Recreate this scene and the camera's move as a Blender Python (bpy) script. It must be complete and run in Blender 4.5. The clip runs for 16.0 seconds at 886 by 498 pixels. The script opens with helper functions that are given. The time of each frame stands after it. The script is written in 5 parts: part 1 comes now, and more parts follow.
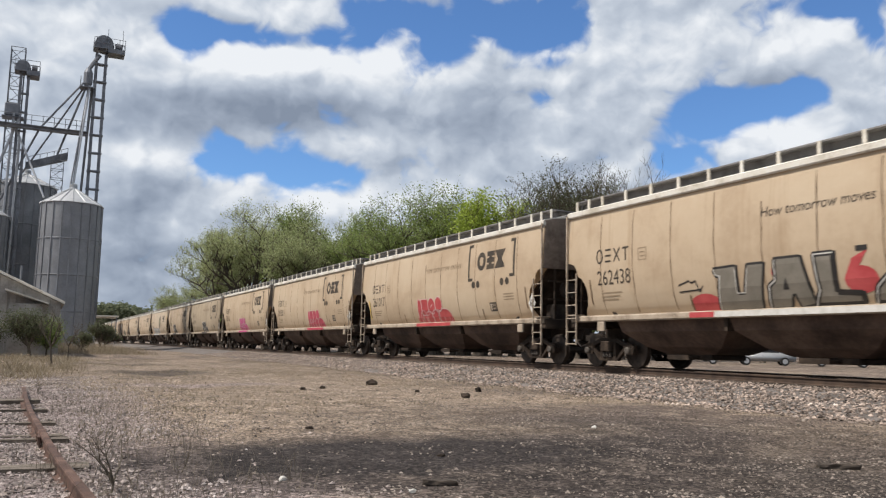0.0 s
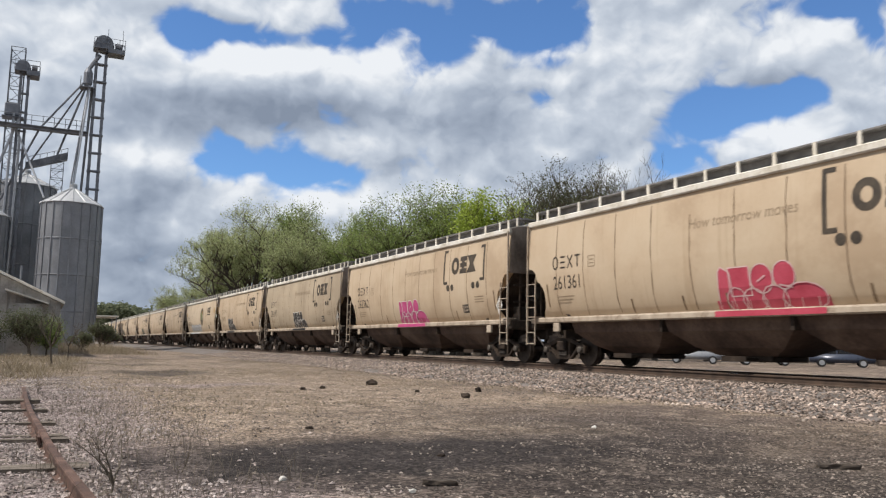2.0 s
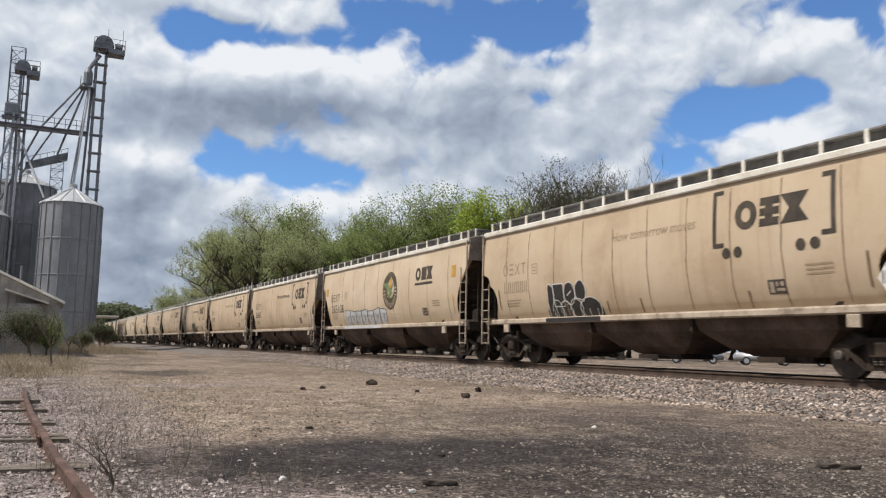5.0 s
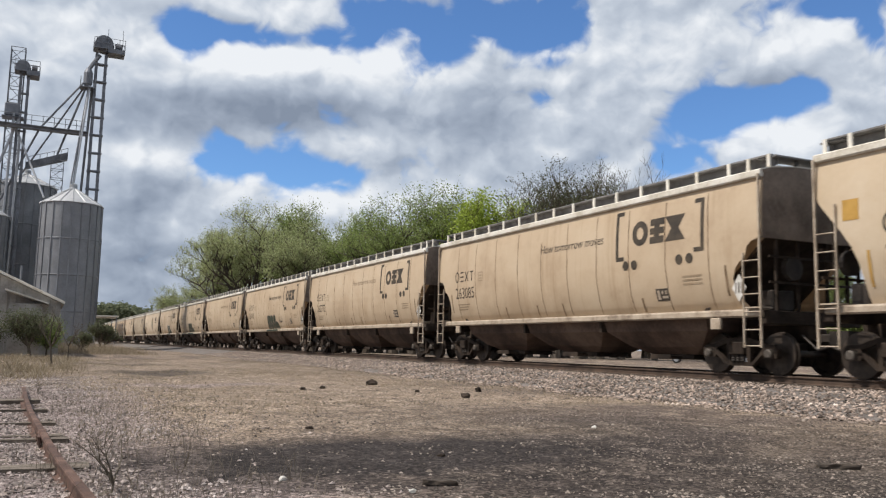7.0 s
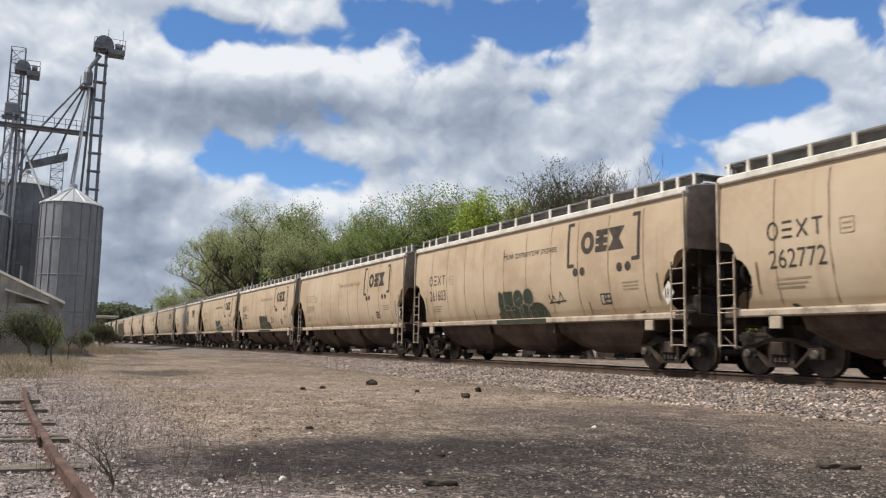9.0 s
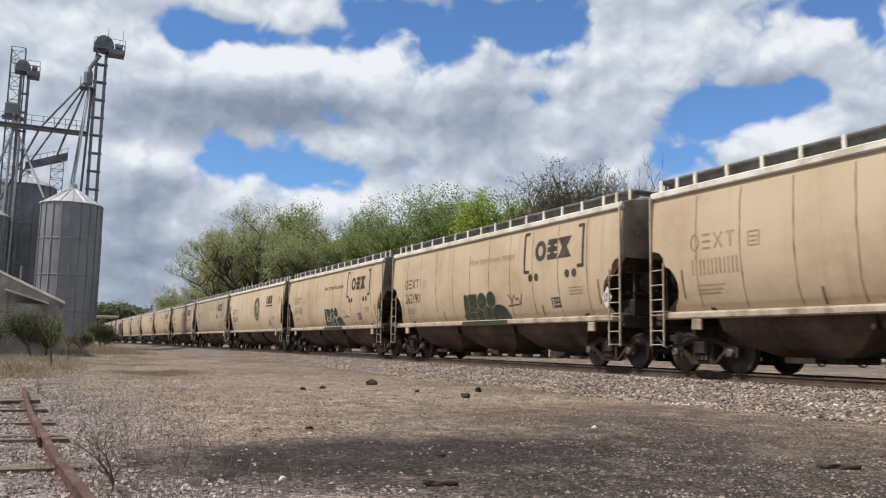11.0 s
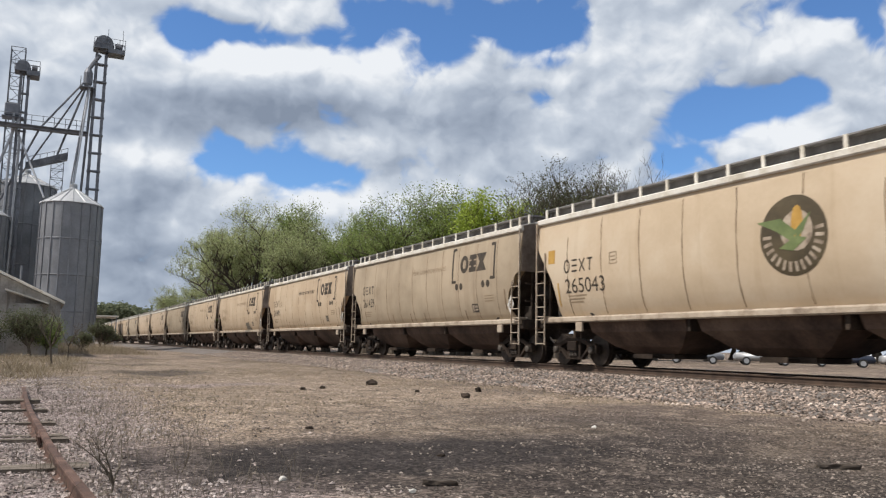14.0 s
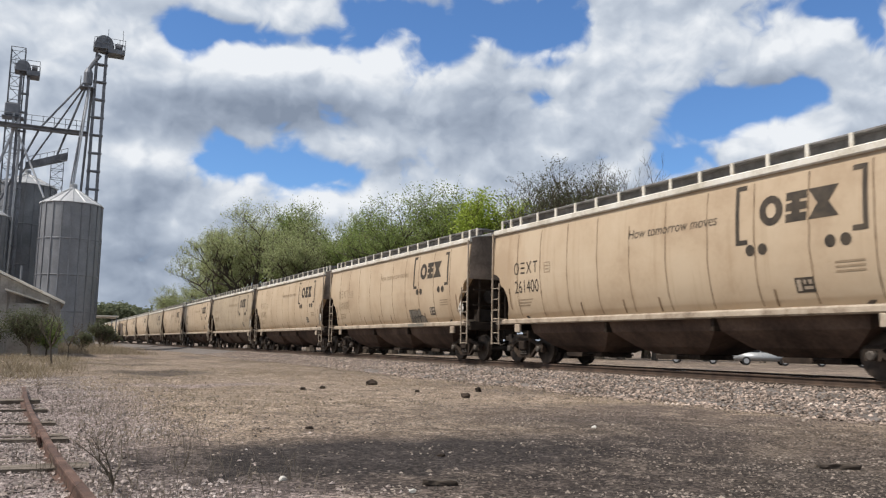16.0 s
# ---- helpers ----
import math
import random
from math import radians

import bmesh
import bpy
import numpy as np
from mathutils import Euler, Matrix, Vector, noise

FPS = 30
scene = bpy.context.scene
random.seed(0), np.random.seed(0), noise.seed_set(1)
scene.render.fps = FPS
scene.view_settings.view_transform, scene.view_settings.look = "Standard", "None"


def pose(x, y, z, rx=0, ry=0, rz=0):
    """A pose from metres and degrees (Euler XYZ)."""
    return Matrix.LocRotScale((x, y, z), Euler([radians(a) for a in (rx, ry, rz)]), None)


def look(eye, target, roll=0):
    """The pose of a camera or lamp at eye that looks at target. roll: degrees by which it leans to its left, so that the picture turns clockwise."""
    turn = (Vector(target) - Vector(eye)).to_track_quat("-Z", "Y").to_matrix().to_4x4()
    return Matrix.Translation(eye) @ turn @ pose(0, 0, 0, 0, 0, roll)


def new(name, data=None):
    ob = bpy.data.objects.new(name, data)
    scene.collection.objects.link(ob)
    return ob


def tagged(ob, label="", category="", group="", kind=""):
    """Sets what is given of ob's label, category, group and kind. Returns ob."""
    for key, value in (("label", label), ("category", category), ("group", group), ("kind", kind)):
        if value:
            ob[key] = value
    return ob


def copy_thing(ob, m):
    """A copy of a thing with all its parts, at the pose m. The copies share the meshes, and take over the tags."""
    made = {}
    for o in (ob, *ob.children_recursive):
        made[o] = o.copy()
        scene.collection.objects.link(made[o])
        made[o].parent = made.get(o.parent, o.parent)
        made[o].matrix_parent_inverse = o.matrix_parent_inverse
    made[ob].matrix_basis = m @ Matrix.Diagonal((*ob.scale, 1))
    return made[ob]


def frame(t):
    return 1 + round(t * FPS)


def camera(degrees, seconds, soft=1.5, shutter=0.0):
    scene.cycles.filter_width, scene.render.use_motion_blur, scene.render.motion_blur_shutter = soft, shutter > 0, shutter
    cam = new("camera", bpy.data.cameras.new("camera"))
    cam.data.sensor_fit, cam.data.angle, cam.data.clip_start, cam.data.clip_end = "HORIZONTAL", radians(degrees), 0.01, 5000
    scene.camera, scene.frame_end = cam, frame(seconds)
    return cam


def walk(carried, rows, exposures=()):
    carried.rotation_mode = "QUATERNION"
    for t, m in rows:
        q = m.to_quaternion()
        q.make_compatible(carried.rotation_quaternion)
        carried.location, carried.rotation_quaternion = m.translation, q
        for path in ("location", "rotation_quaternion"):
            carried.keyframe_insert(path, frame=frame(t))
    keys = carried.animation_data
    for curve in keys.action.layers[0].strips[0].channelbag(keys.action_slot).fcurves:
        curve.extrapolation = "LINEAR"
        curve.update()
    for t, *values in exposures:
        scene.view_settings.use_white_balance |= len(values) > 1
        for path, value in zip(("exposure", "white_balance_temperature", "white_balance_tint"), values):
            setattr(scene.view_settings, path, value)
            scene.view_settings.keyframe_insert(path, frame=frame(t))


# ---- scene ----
# Seen from low beside an old siding while a grain train runs past on the main line.
# +Y runs along the main line away from the camera, ground is z = 0.
EYE = (0.0, 0.0, 0.94)
YAW, TILT = 0.4485, 0.1186
AIM = (100 * math.sin(YAW) * math.cos(TILT), 100 * math.cos(YAW) * math.cos(TILT), 0.94 + 100 * math.sin(TILT))
cam = camera(56.8, 16.0, soft=1.2, shutter=0.12)
VIEW = look(EYE, AIM, 1.17)
walk(cam, [(0.0, VIEW), (16.0, VIEW)])
scene.view_settings.exposure = 0.0

TRACK_X, RAIL_Z = 15.13, 0.47
SUN_EL, SUN_AZ = radians(57), radians(-85)      # azimuth from +Y towards +X


# ---- world: sky with drifting cumulus ----
def node(nt, kind, **values):
    n = nt.nodes.new(kind)
    for k, v in values.items():
        if k == "op":
            n.operation = v
        elif k == "blend":
            n.blend_type = v
        else:
            n.inputs[k].default_value = v
    return n


def plug(nt, target, value):
    if isinstance(value, (int, float)):
        target.default_value = value
    else:
        nt.links.new(value, target)


def calc(nt, op, a, b=0.0, c=0.0, clamp=False):
    n = nt.nodes.new("ShaderNodeMath")
    n.operation, n.use_clamp = op, clamp
    for i, v in enumerate((a, b, c)):
        plug(nt, n.inputs[i], v)
    return n.outputs[0]


def ramp(nt, fac, stops):
    n = nt.nodes.new("ShaderNodeValToRGB")
    els = n.color_ramp.elements
    while len(els) < len(stops):
        els.new(0.5)
    for e, (pos, col) in zip(els, stops):
        e.position = pos
        e.color = (*col, 1) if len(col) == 3 else col
    plug(nt, n.inputs[0], fac)
    return n.outputs[0]


def noise_tex(nt, vec, scale, detail=4.0, rough=0.55, distort=0.0):
    n = node(nt, "ShaderNodeTexNoise", Scale=scale, Detail=detail, Roughness=rough, Distortion=distort)
    if vec is not None:
        nt.links.new(vec, n.inputs["Vector"])
    return n.outputs["Fac"]


def mix_rgb(nt, fac, a, b, blend="MIX"):
    n = nt.nodes.new("ShaderNodeMix")
    n.data_type, n.blend_type = "RGBA", blend
    plug(nt, n.inputs[0], fac)
    for s, v in ((6, a), (7, b)):
        if isinstance(v, tuple):
            n.inputs[s].default_value = (*v, 1)
        else:
            nt.links.new(v, n.inputs[s])
    return n.outputs[2]


# open sky between the clouds: azimuth, elevation, half width, half height in degrees, depth
GAPS = [(7.4, 20.5, 1.7, 1.4, .5), (13.1, 20.6, 5.2, .8, .5), (20.3, 22.3, 2.9, 1.8, .55), (26.0, 22.3, 4.5, 1.6, .6), (32.2, 21.9, 3.6, 1.5, .55),
        (25.7, 20.2, 1.6, .8, .3), (33.6, 19.6, 1.6, .8, .3), (32.6, 16.8, 1.2, 1.1, .35), (43.6, 15.6, 2.2, 1.6, .6), (47.1, 16.1, 3.3, 1.1, .55),
        (49.8, 16.6, 1.7, 1.0, .4), (52.0, 21.7, 3.2, .9, .6), (54.3, 19.6, .9, 1.6, .5), (10.5, 12.2, 2.7, 1.4, .5), (15.1, 12.0, 3.5, 1.2, .5),
        (18.6, 11.9, 1.8, .9, .3), (41.5, 12.8, 1.9, 1.0, .35)]
# how thick the cloud stands before the sun: thin bright heads, thick grey bodies
THICK = [(14.0, 19.1, 7.6, 1.2, .34), (21.6, 19.5, 2.4, 1.5, .26), (6.1, 12.0, 3.6, .9, .42), (40.5, 19.7, 3.4, 2.2, .18), (45.7, 21.0, 4.2, 1.6, .12),
         (50.6, 19.1, 2.0, 1.7, .18), (48.7, 13.6, 2.0, .9, .3), (13.8, 22.5, 4.4, 1.0, .22), (.4, 18.8, 5.2, 2.0, .16), (18.9, 14.1, 6.8, .8, .14),
         (7.4, 7.6, 1.8, 1.0, .22), (18.3, 10.2, 10.4, 1.0, .18), (14.9, 15.8, 7.2, 1.3, -.46), (6.6, 14.5, 4.4, 1.5, -.28), (28.2, 15.7, 3.0, 2.3, -.32),
         (6.4, 9.6, 3.1, 1.6, -.42), (5.0, 6.0, 2.8, 2.2, -.34), (47.4, 17.5, 3.1, .9, -.26), (3.8, 2.6, 5.3, 2.2, -.22)]


def heaped(nt, az, el, rows, gain=1.0):
    """The sum of soft rounded patches over the sky."""
    total = 0.0
    for a, e, wa, we, h in rows:
        da = calc(nt, "MULTIPLY", calc(nt, "SUBTRACT", az, a), 1 / wa)
        de = calc(nt, "MULTIPLY", calc(nt, "SUBTRACT", el, e), 1 / we)
        r2 = calc(nt, "ADD", calc(nt, "MULTIPLY", da, da), calc(nt, "MULTIPLY", de, de))
        total = calc(nt, "ADD", total, calc(nt, "MULTIPLY", calc(nt, "EXPONENT", calc(nt, "MULTIPLY", r2, -.75)), h * gain))
    return total


def group_of(name, build):
    g = bpy.data.node_groups.new(name, "ShaderNodeTree")
    for k in ("Az", "El"):
        g.interface.new_socket(k, in_out="INPUT", socket_type="NodeSocketFloat")
    g.interface.new_socket("Value", in_out="OUTPUT", socket_type="NodeSocketFloat")
    gi, go = g.nodes.new("NodeGroupInput"), g.nodes.new("NodeGroupOutput")
    g.links.new(build(g, gi.outputs[0], gi.outputs[1]), go.inputs[0])
    return g


def puffs(g, az, el):
    """Cauliflower heads over drifting shreds, about a middle of nought."""
    vec = g.nodes.new("ShaderNodeCombineXYZ")
    plug(g, vec.inputs[0], calc(g, "MULTIPLY", az, .8))
    plug(g, vec.inputs[1], el)
    vec.inputs[2].default_value = 3.7
    warp = node(g, "ShaderNodeTexNoise", Scale=.4, Detail=2.5, Roughness=.5)
    g.links.new(vec.outputs[0], warp.inputs["Vector"])
    push = g.nodes.new("ShaderNodeVectorMath")
    push.operation = "MULTIPLY_ADD"
    g.links.new(warp.outputs["Color"], push.inputs[0])
    push.inputs[1].default_value = (2.4, 2.0, 0)
    g.links.new(vec.outputs[0], push.inputs[2])
    cell = node(g, "ShaderNodeTexVoronoi", Scale=.30, Detail=2.0, Roughness=.45, Lacunarity=2.3)
    cell.feature, cell.normalize = "SMOOTH_F1", True
    cell.inputs["Smoothness"].default_value = .35
    g.links.new(push.outputs[0], cell.inputs["Vector"])
    heads = calc(g, "SUBTRACT", .36, cell.outputs["Distance"])
    big = calc(g, "SUBTRACT", noise_tex(g, vec.outputs[0], .14, 3, .5, .2), .5)
    fine = calc(g, "SUBTRACT", noise_tex(g, push.outputs[0], .45, 6, .5), .5)
    return calc(g, "ADD", calc(g, "ADD", calc(g, "MULTIPLY", heads, 1.1), calc(g, "MULTIPLY", big, .55)), calc(g, "MULTIPLY", fine, .75))


def build_world():
    world = bpy.data.worlds.new("sky")
    scene.world = world
    world.use_nodes = True
    nt = world.node_tree
    nt.nodes.clear()
    sky = nt.nodes.new("ShaderNodeTexSky")
    sky.sky_type, sky.sun_disc = "NISHITA", False
    sky.sun_elevation, sky.sun_rotation = SUN_EL, SUN_AZ
    sky.air_density, sky.dust_density, sky.ozone_density = 1.0, 0.0, 4.0
    tc = nt.nodes.new("ShaderNodeTexCoord")
    sep = nt.nodes.new("ShaderNodeSeparateXYZ")
    nt.links.new(tc.outputs["Generated"], sep.inputs[0])
    az = calc(nt, "MULTIPLY", calc(nt, "ARCTAN2", sep.outputs[0], sep.outputs[1]), 180 / math.pi)
    el = calc(nt, "MULTIPLY", calc(nt, "ARCSINE", sep.outputs[2]), 180 / math.pi)
    rough, holes = group_of("cloud_puffs", puffs), group_of("cloud_gaps", lambda g, a, e: heaped(g, a, e, GAPS))

    def at(group, da, de):
        n = nt.nodes.new("ShaderNodeGroup")
        n.node_tree = group
        plug(nt, n.inputs[0], calc(nt, "ADD", az, da))
        plug(nt, n.inputs[1], calc(nt, "ADD", el, de))
        return n.outputs[0]
    relief, gap = at(rough, 0, 0), at(holes, 0, 0)
    here = calc(nt, "ADD", calc(nt, "SUBTRACT", CLOUD_BASE, gap), relief)
    cover = nt.nodes.new("ShaderNodeMapRange")
    cover.interpolation_type = "SMOOTHSTEP"
    plug(nt, cover.inputs[0], here)
    cover.inputs[1].default_value, cover.inputs[2].default_value = CLOUD_LO, CLOUD_HI
    # heads turned to the sun are bright, and so is the rim below open sky
    slope = calc(nt, "MULTIPLY", calc(nt, "SUBTRACT", relief, at(rough, -.55, .9)), 1.0)
    rim = calc(nt, "MULTIPLY", calc(nt, "SUBTRACT", at(holes, -.3, 1.1), gap), .6)
    lit = calc(nt, "ADD", calc(nt, "ADD", slope, rim), calc(nt, "ADD", heaped(nt, az, el, THICK, 1.15), CLOUD_TONE))
    tone = ramp(nt, lit, [(0.0, (.24, .29, .38)), (.35, (.37, .43, .53)), (.68, (.56, .62, .71)), (1.0, (.86, .89, .93))])
    bg_sky, bg_cloud = nt.nodes.new("ShaderNodeBackground"), nt.nodes.new("ShaderNodeBackground")
    blue = mix_rgb(nt, 1.0, sky.outputs[0], (.74, .95, 1.18), "MULTIPLY")
    nt.links.new(blue, bg_sky.inputs[0])
    bg_sky.inputs[1].default_value = SKY_STRENGTH
    nt.links.new(tone, bg_cloud.inputs[0])
    bg_cloud.inputs[1].default_value = CLOUD_STRENGTH
    mix = nt.nodes.new("ShaderNodeMixShader")
    nt.links.new(cover.outputs[0], mix.inputs[0])
    nt.links.new(bg_sky.outputs[0], mix.inputs[1])
    nt.links.new(bg_cloud.outputs[0], mix.inputs[2])
    out = nt.nodes.new("ShaderNodeOutputWorld")
    nt.links.new(mix.outputs[0], out.inputs[0])


CLOUD_BASE, CLOUD_LO, CLOUD_HI, CLOUD_TONE = .70, .34, .60, .62
SKY_STRENGTH, CLOUD_STRENGTH = 0.120, 0.99
build_world()

sun_data = bpy.data.lights.new("sun", "SUN")
sun_data.energy, sun_data.angle, sun_data.color = 5.0, radians(0.6), (1.0, .925, .845)
sun = new("sun", sun_data)
SUN_WAY = Vector((math.sin(SUN_AZ) * math.cos(SUN_EL), math.cos(SUN_AZ) * math.cos(SUN_EL), math.sin(SUN_EL)))
sun.matrix_world = look(tuple(SUN_WAY * 200), (0, 0, 0))


# ---- materials ----
def material(name, stops, scale=3.0, fine=40.0, rough=0.7, metal=0.0, bump=0.15, stretch=(1, 1, 1), spread=0.0, mottled=0.25, spec=0.4, bump_scale=None, streak=None):
    """Two scales of noise over stops (a colour ramp), with relief. spread: how far Object Info's Random shifts the pattern and value."""
    m = bpy.data.materials.new(name)
    m.use_nodes = True
    nt = m.node_tree
    stops = [(p, tuple(c * .88 for c in rgb)) for p, rgb in stops]
    bsdf = nt.nodes["Principled BSDF"]
    tc = nt.nodes.new("ShaderNodeTexCoord")
    info = nt.nodes.new("ShaderNodeObjectInfo")
    mp = nt.nodes.new("ShaderNodeMapping")
    mp.inputs["Scale"].default_value = stretch
    nt.links.new(tc.outputs["Object"], mp.inputs[0])
    shift = nt.nodes.new("ShaderNodeCombineXYZ")
    plug(nt, shift.inputs[0], calc(nt, "MULTIPLY", info.outputs["Random"], 37.0))
    plug(nt, shift.inputs[1], calc(nt, "MULTIPLY", info.outputs["Random"], 91.0))
    nt.links.new(shift.outputs[0], mp.inputs[1])
    vec = mp.outputs[0]
    a = noise_tex(nt, vec, scale, 5, .6, .2)
    b = noise_tex(nt, vec, fine, 3, .6)
    fac = calc(nt, "ADD", calc(nt, "MULTIPLY", a, 1 - mottled), calc(nt, "MULTIPLY", b, mottled))
    fac = calc(nt, "ADD", calc(nt, "MULTIPLY", calc(nt, "SUBTRACT", fac, .5), 2.2), .5)
    col = ramp(nt, fac, stops)
    if streak:
        (sx, sy, sz), srgb, lo, hi, amount = streak
        mp2 = nt.nodes.new("ShaderNodeMapping")
        mp2.inputs["Scale"].default_value = (sx, sy, sz)
        nt.links.new(shift.outputs[0], mp2.inputs[1])
        nt.links.new(tc.outputs["Object"], mp2.inputs[0])
        s = noise_tex(nt, mp2.outputs[0], 1.0, 6, .65)
        mask = nt.nodes.new("ShaderNodeMapRange")
        plug(nt, mask.inputs[0], s)
        for i, v in ((1, lo), (2, hi), (3, 0.0), (4, amount)):
            mask.inputs[i].default_value = v
        col = mix_rgb(nt, mask.outputs[0], col, srgb)
    if spread:
        hsv = nt.nodes.new("ShaderNodeHueSaturation")
        plug(nt, hsv.inputs["Value"], calc(nt, "ADD", calc(nt, "MULTIPLY", info.outputs["Random"], 2 * spread), 1 - spread))
        nt.links.new(col, hsv.inputs["Color"])
        col = hsv.outputs[0]
    nt.links.new(col, bsdf.inputs["Base Color"])
    plug(nt, bsdf.inputs["Roughness"], calc(nt, "ADD", calc(nt, "MULTIPLY", b, .25), rough - .12, clamp=True))
    bsdf.inputs["Metallic"].default_value = metal
    bsdf.inputs["Specular IOR Level"].default_value = spec
    if bump:
        bp = node(nt, "ShaderNodeBump", Strength=bump, Distance=0.02)
        plug(nt, bp.inputs["Height"], noise_tex(nt, vec, bump_scale or fine, 4, .6))
        nt.links.new(bp.outputs[0], bsdf.inputs["Normal"])
    return m


TAN = material("weathered_tan_paint", [(.2, (.465, .35, .235)), (.5, (.545, .425, .295)), (.8, (.585, .47, .335))], .5, 9, .55, bump=.05, streak=((.2, 2.6, .16), (.30, .20, .11), .56, .80, .6), spec=.35, mottled=.15)
TAN_GREY = material("dusty_grey_tan_paint", [(.2, (.36, .29, .205)), (.5, (.43, .35, .25)), (.8, (.48, .39, .28))], .5, 9, .65, bump=.05, streak=((.2, 2.4, .16), (.24, .17, .11), .53, .80, .6), spec=.3, mottled=.15)
TAN_PALE = material("pale_cream_paint", [(.2, (.54, .425, .29)), (.5, (.60, .48, .34)), (.8, (.65, .54, .40))], .5, 9, .5, bump=.05, streak=((.2, 2.2, .16), (.33, .22, .12), .58, .82, .55), spec=.35, mottled=.15)
ROOF_WHITE = material("chalky_white_roof_paint", [(.25, (.52, .47, .38)), (.5, (.70, .66, .58)), (.8, (.78, .76, .70))], 1.2, 14, .6, bump=.08)
# grime of trucks and sills; also the painted-in shade of the slope sheets
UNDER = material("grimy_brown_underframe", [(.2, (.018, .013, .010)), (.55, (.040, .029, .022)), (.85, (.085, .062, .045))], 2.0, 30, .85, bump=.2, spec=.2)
# tan bay sheets painted dark brown: the shade below the body is in the colour
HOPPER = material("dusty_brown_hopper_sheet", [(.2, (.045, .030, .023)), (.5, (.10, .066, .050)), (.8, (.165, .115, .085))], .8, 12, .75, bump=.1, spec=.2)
STEEL_DARK = material("dark_oily_steel", [(.2, (.022, .018, .016)), (.6, (.055, .045, .038)), (.9, (.10, .085, .07))], 3, 40, .6, .4, bump=.15)
WHEEL = material("worn_wheel_steel", [(.2, (.035, .028, .024)), (.7, (.085, .066, .052))], 5, 60, .55, .6, bump=.1)
RAIL_TOP = material("polished_rail_steel", [(.2, (.20, .17, .15)), (.8, (.34, .30, .27))], 3, 50, .35, .8, bump=.05)
RAIL_SIDE = material("brown_rail_web", [(.2, (.045, .03, .022)), (.8, (.10, .065, .045))], 3, 50, .85, bump=.1)
RUSTY = material("rust_brown_rail", [(.15, (.045, .026, .02)), (.5, (.095, .052, .038)), (.85, (.17, .10, .075))], 4, 60, .8, .1, bump=.25)
WOOD_OLD = material("grey_weathered_tie_wood", [(.15, (.06, .048, .038)), (.5, (.15, .125, .10)), (.85, (.26, .22, .18))], 2.5, 30, .9, bump=.5, stretch=(1, 8, 8))
WOOD_DARK = material("creosoted_tie_wood", [(.15, (.035, .028, .022)), (.8, (.12, .095, .075))], 2.5, 30, .9, bump=.4, stretch=(1, 8, 8))
LETTER = material("faded_black_lettering", [(.2, (.035, .028, .022)), (.8, (.085, .066, .046))], 3, 40, .7, bump=0)
LETTER_FADED = material("worn_brown_lettering", [(.2, (.26, .19, .12)), (.8, (.39, .30, .20))], 3, 40, .7, bump=0)
SEAM = material("rusty_weld_seam", [(.2, (.11, .07, .04)), (.8, (.29, .20, .12))], 3, 20, .8, bump=0)
WHITE = material("white_stencil_paint", [(.2, (.55, .53, .48)), (.8, (.72, .70, .66))], 6, 40, .6, bump=0)
OCHRE = material("ochre_marking_paint", [(.2, (.42, .24, .05)), (.8, (.55, .33, .08))], 3, 30, .7, bump=0)
YELLOW = material("yellow_reflective_strip", [(.2, (.55, .36, .05)), (.8, (.70, .48, .08))], 3, 30, .5, bump=0)
BOARD = material("dark_grating", [(.2, (.15, .147, .145)), (.8, (.29, .283, .28))], 3, 60, .7, .3, bump=.3)
SPRAY = {
    "red": material("red_spray_paint", [(.2, (.42, .05, .055)), (.8, (.56, .10, .10))], 2, 20, .5, bump=0),
    "pink": material("crimson_spray_paint", [(.2, (.42, .045, .075)), (.8, (.55, .085, .13))], 2, 20, .5, bump=0),
    "magenta": material("magenta_spray_paint", [(.2, (.46, .05, .17)), (.8, (.58, .10, .26))], 2, 20, .5, bump=0),
    "pale": material("pale_pink_spray_outline", [(.2, (.62, .40, .40)), (.8, (.74, .55, .53))], 2, 20, .5, bump=0),
    "white": WHITE,
    "black": material("black_spray_paint", [(.2, (.018, .016, .015)), (.8, (.04, .036, .034))], 2, 20, .5, bump=0),
    "grey": material("grey_spray_paint", [(.2, (.17, .155, .125)), (.8, (.25, .225, .185))], 2, 20, .5, bump=0),
    "silver": material("silver_blue_spray_paint", [(.2, (.42, .42, .42)), (.8, (.55, .56, .57))], 2, 20, .5, bump=0),
    "green": material("dark_green_spray_paint", [(.2, (.022, .030, .018)), (.8, (.05, .06, .035))], 2, 20, .5, bump=0),
    "leaf": material("emblem_green_paint", [(.2, (.12, .16, .06)), (.8, (.20, .25, .10))], 2, 20, .5, bump=0),
    "brown": material("emblem_dark_brown_paint", [(.2, (.06, .045, .025)), (.8, (.11, .085, .045))], 2, 20, .5, bump=0),
}
GALV = material("galvanised_corrugated_steel", [(.15, (.17, .18, .195)), (.5, (.24, .25, .27)), (.85, (.32, .335, .355))], .35, 6, .55, .25, bump=.04, streak=((.9, .9, .08), (.24, .24, .25), .52, .8, .5))
GALV_ROOF = material("bright_galvanised_roof_sheet", [(.2, (.36, .375, .395)), (.8, (.52, .535, .55))], .6, 8, .5, .3, bump=.05)
STEEL_GREY = material("grey_structural_steel", [(.2, (.12, .13, .148)), (.8, (.235, .25, .28))], 1, 12, .6, .4, bump=.05)
SPOUT = material("light_grey_spout_pipe", [(.2, (.34, .35, .37)), (.8, (.50, .51, .53))], 1, 12, .45, .5, bump=.05)
